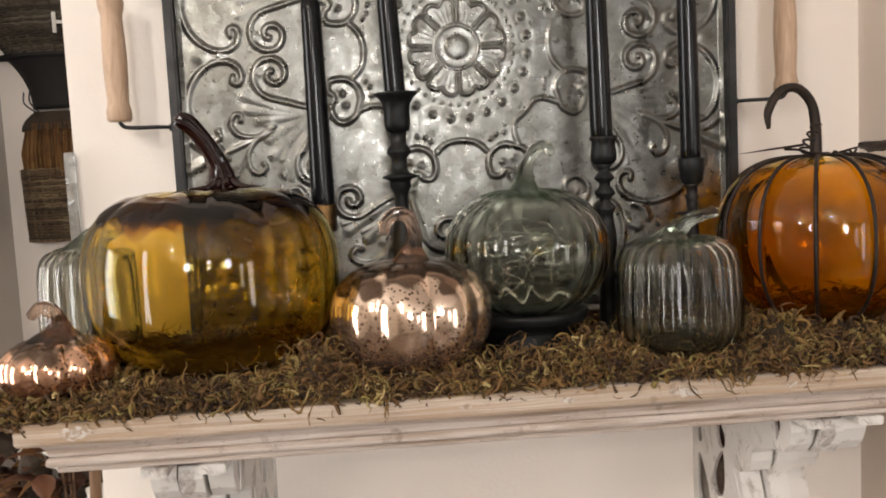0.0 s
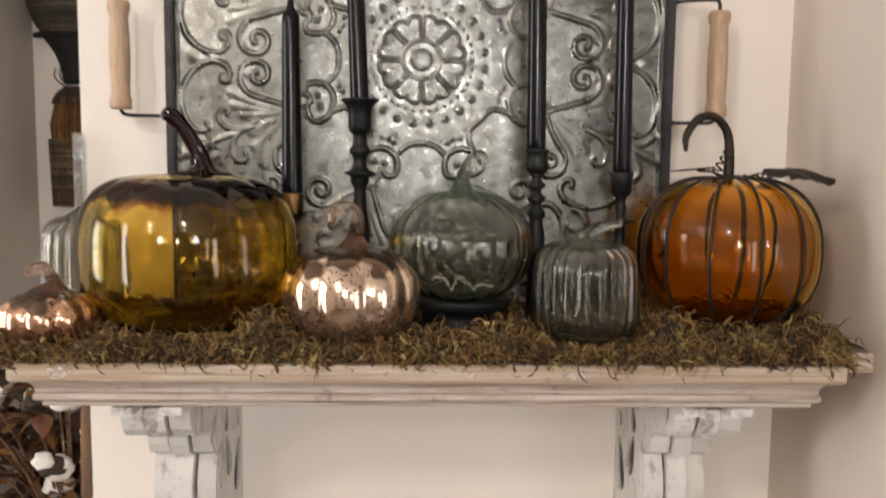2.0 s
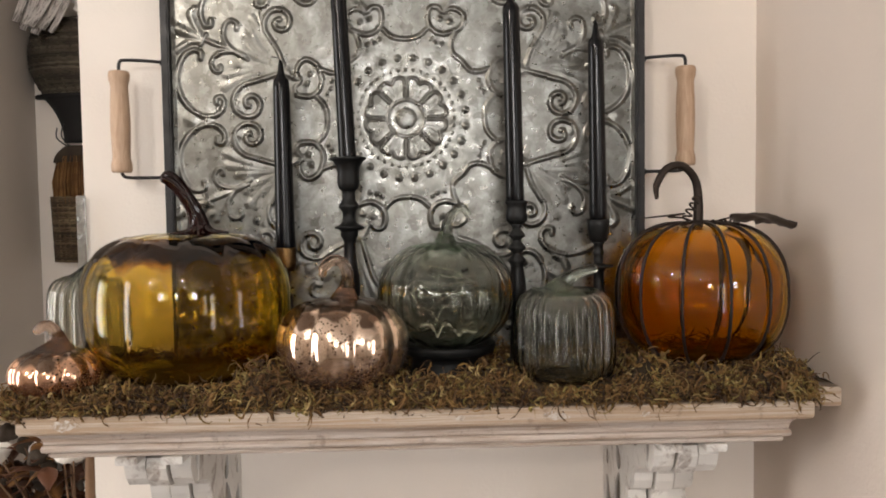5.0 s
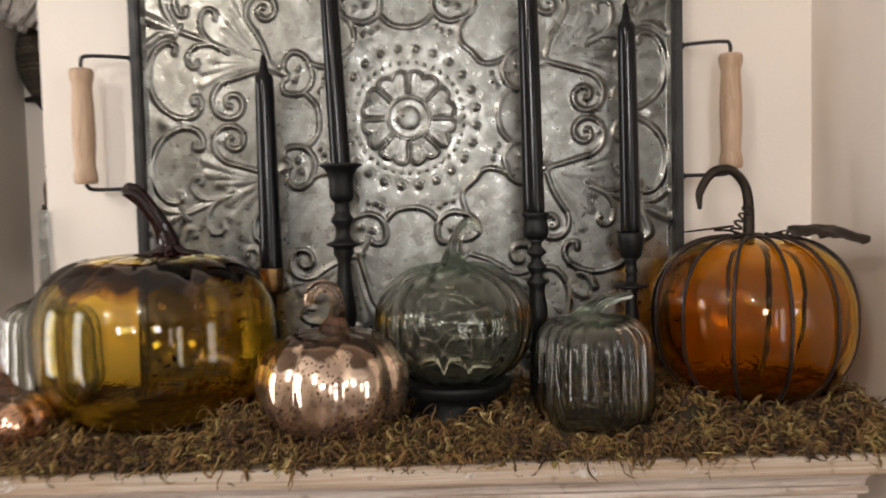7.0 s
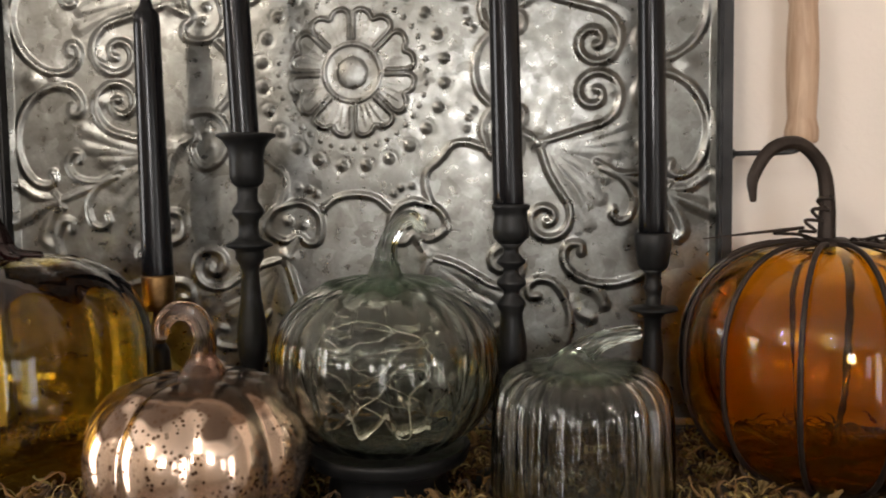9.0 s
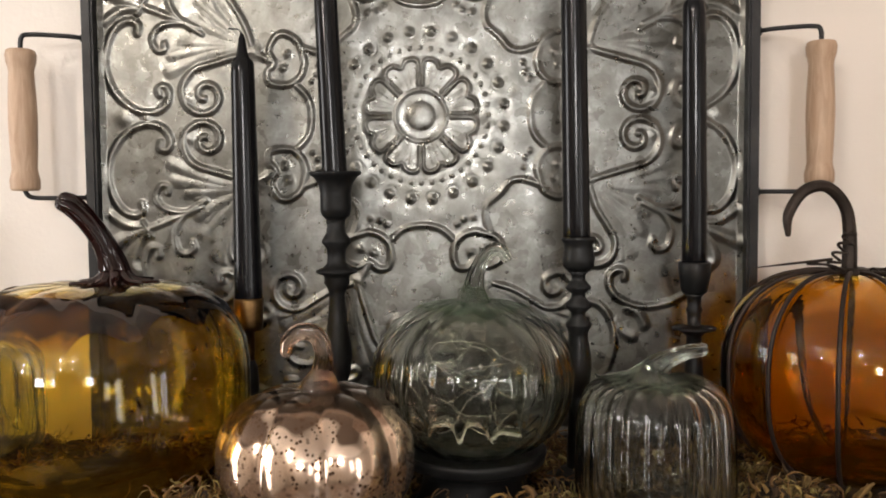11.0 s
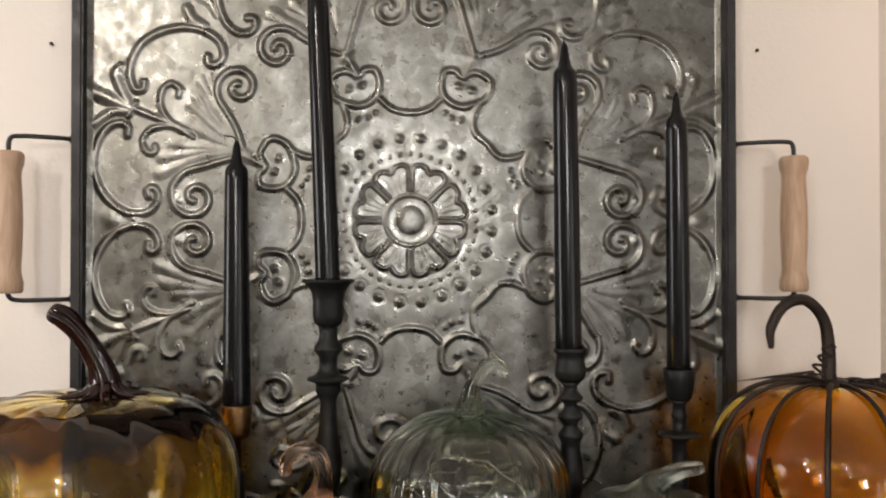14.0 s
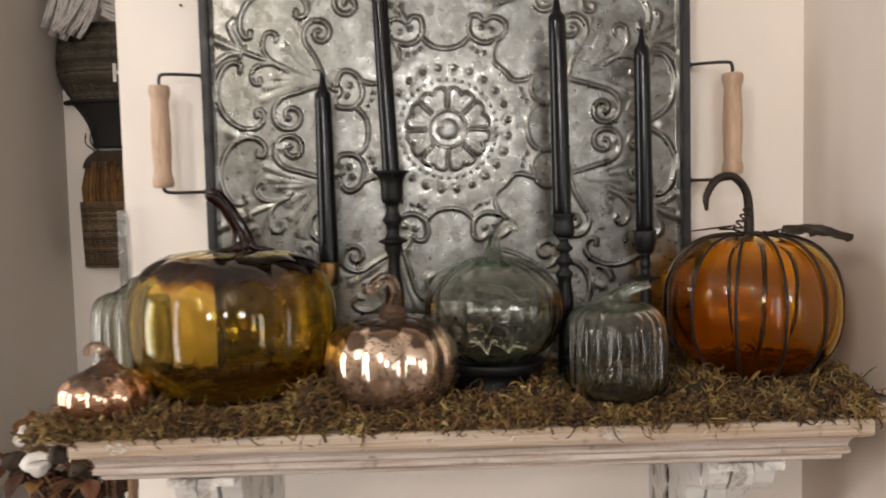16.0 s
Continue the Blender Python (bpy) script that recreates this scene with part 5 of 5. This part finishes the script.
v, f = tube(smooth_path([(-0.765, NY - 0.03, 1.68), (-0.782, NY - 0.035, 1.705), (-0.778, NY - 0.03, 1.735), (-0.765, NY - 0.02, 1.76)], 6), 0.0018, 6)
mesh_ob("wire_loop", v, f, M_iron, pock)
v, f = tube(smooth_path([(-0.772, NY - 0.03, 1.68), (-0.792, NY - 0.04, 1.70), (-0.795, NY - 0.03, 1.725)], 6), 0.0018, 6)
mesh_ob("wire_loop", v, f, M_iron, pock)

# ---- dried arrangement in the niche below the shelf ----
buck = thing("tall_planter", -0.51, 1.30, 0.0, "tall grey galvanised planter holding dried stems in the niche", "planter")
v, f = lathe([(0.0, 0.0), (0.10, 0.0), (0.125, 0.02), (0.146, 0.90), (0.152, 0.905), (0.152, 0.915), (0.144, 0.915), (0.120, 0.86), (0.0, 0.85)], 40)
mesh_ob("planter_wall", v, f, metal("dull_zinc", [(0.3, (0.26, 0.27, 0.28)), (0.7, (0.40, 0.41, 0.42))], (0.45, 0.65)), buck)
arrang = thing("dried_arrangement", -0.51, 1.30, 0.86, "dried stems with cotton bolls, dark pods and rust-brown leaves", "dried flowers")
rb = random.Random(21)
stems, leaves = [], []
tips = []
for k in range(120):
    a, r = rb.uniform(0, 2 * math.pi), rb.uniform(0.02, 0.18)
    tip = (r * math.cos(a) * (0.72 if math.cos(a) > 0 else 1.2), r * math.sin(a) - 0.02, rb.uniform(0.06, 0.31))
    stems.append(tube(smooth_path([(0.2 * tip[0], 0.2 * tip[1], 0.0), (0.6 * tip[0], 0.6 * tip[1], tip[2] * 0.6), tip], 4), [0.003, 0.0015], 5))
    tips.append(tip)
v, f = join(*stems)
mesh_ob("twigwork", v, f, M_branch, arrang)["kind"] = "stuff"


def fluff(c, s, seed):
    bm = bmesh.new()
    bmesh.ops.create_icosphere(bm, subdivisions=3, radius=s)
    for q in bm.verts:
        n = noise.noise(q.co * (1.6 / s) + Vector((seed, 0, 0)))
        q.co *= 1 + 0.35 * n
        q.co.z *= 0.85
    bmesh.ops.translate(bm, vec=c, verts=bm.verts)
    return bm


for k, tp in enumerate(tips):
    if k % 4 == 0:
        part("cotton_boll", fluff(tp, rb.uniform(0.015, 0.024), k), M_cotton, arrang, "white cotton boll", True)
    elif k % 4 == 1:
        part("seed_pod", fluff(tp, rb.uniform(0.014, 0.024), k + 50), M_twig, arrang, "dark dried seed pod", True)


def dry_leaf(p, yaw, pitch, L, W):
    vs, fs = [], []
    for i in range(9):
        s = i / 8
        w = W * math.sin(math.pi * min(0.98, s * 0.97 + 0.02)) * 0.5
        zc = 0.12 * L * math.sin(3 * s)
        for q in (-1, 0, 1):
            vs.append((L * s, q * w, zc + 0.25 * w * abs(q)))
    n = len(vs)
    vs += [(a, b, c - 0.0006) for a, b, c in vs]
    for i in range(8):
        for j in range(2):
            a = 3 * i + j
            fs += [(a, a + 1, a + 4, a + 3), (n + a, n + a + 3, n + a + 4, n + a + 1)]
        for j in (0, 2):
            a = 3 * i + j
            fs.append((a, a + 3, n + a + 3, n + a))
    m = pose(*p, 0, pitch, yaw)
    return [tuple(m @ Vector(q)) for q in vs], fs


for k in range(320):
    a, r = rb.uniform(0, 6.28), rb.uniform(0.02, 0.16)
    leaves.append(dry_leaf((r * math.cos(a) * (0.7 if math.cos(a) > 0 else 1.2), r * math.sin(a) - 0.02, rb.uniform(0.04, 0.29)), rb.uniform(0, 360), rb.uniform(-60, 30), rb.uniform(0.035, 0.07), rb.uniform(0.018, 0.034)))
v, f = join(*leaves)
mesh_ob("leaves", v, f, M_leaf, arrang, "curled rust-brown leaves")["kind"] = "stuff"
# bent stick against the breast
stick = thing("wooden_stick", 0, 0, 0, "long bent brown stick leaning in the niche by the wall corner", "stick")
v, f = tube(smooth_path([(-0.385, 1.10, 0.0), (-0.392, 1.09, 0.6), (-0.395, 1.075, 1.0), (-0.382, 1.06, 1.24), (-0.375, 1.05, 1.262)], 8), [0.009, 0.008, 0.007, 0.006], 9)
mesh_ob("stick_wood", v, f, M_branch, stick)
# sprig at the shelf end
sprig = thing("leaf_sprig", 0, 0, 0, "dried sprig with an orange leaf and dark pods", "dried flowers")
v, f = tube(smooth_path([(-0.44, 1.22, 1.16), (-0.42, 1.0, 1.22), (-0.395, 0.84, 1.265), (-0.375, 0.775, 1.298)], 8), [0.003, 0.0015], 6)
mesh_ob("twig", v, f, M_branch, sprig)
for p, s in (((-0.352, 0.752, 1.282), 0.011), ((-0.372, 0.768, 1.308), 0.007)):
    part("seed_pod", fluff(p, s, s * 100), M_twig, sprig, "dark round pod", True)
for p, yw, pt, L, W in (((-0.372, 0.765, 1.302), 200, 42, 0.034, 0.017), ((-0.36, 0.77, 1.262), 20, 8, 0.06, 0.016), ((-0.376, 0.775, 1.318), 230, 75, 0.03, 0.016)):
    v, f = dry_leaf(p, yw, pt, L, W)
    mesh_ob("leaf", v, f, M_leaf, sprig, "dry orange-brown leaf")
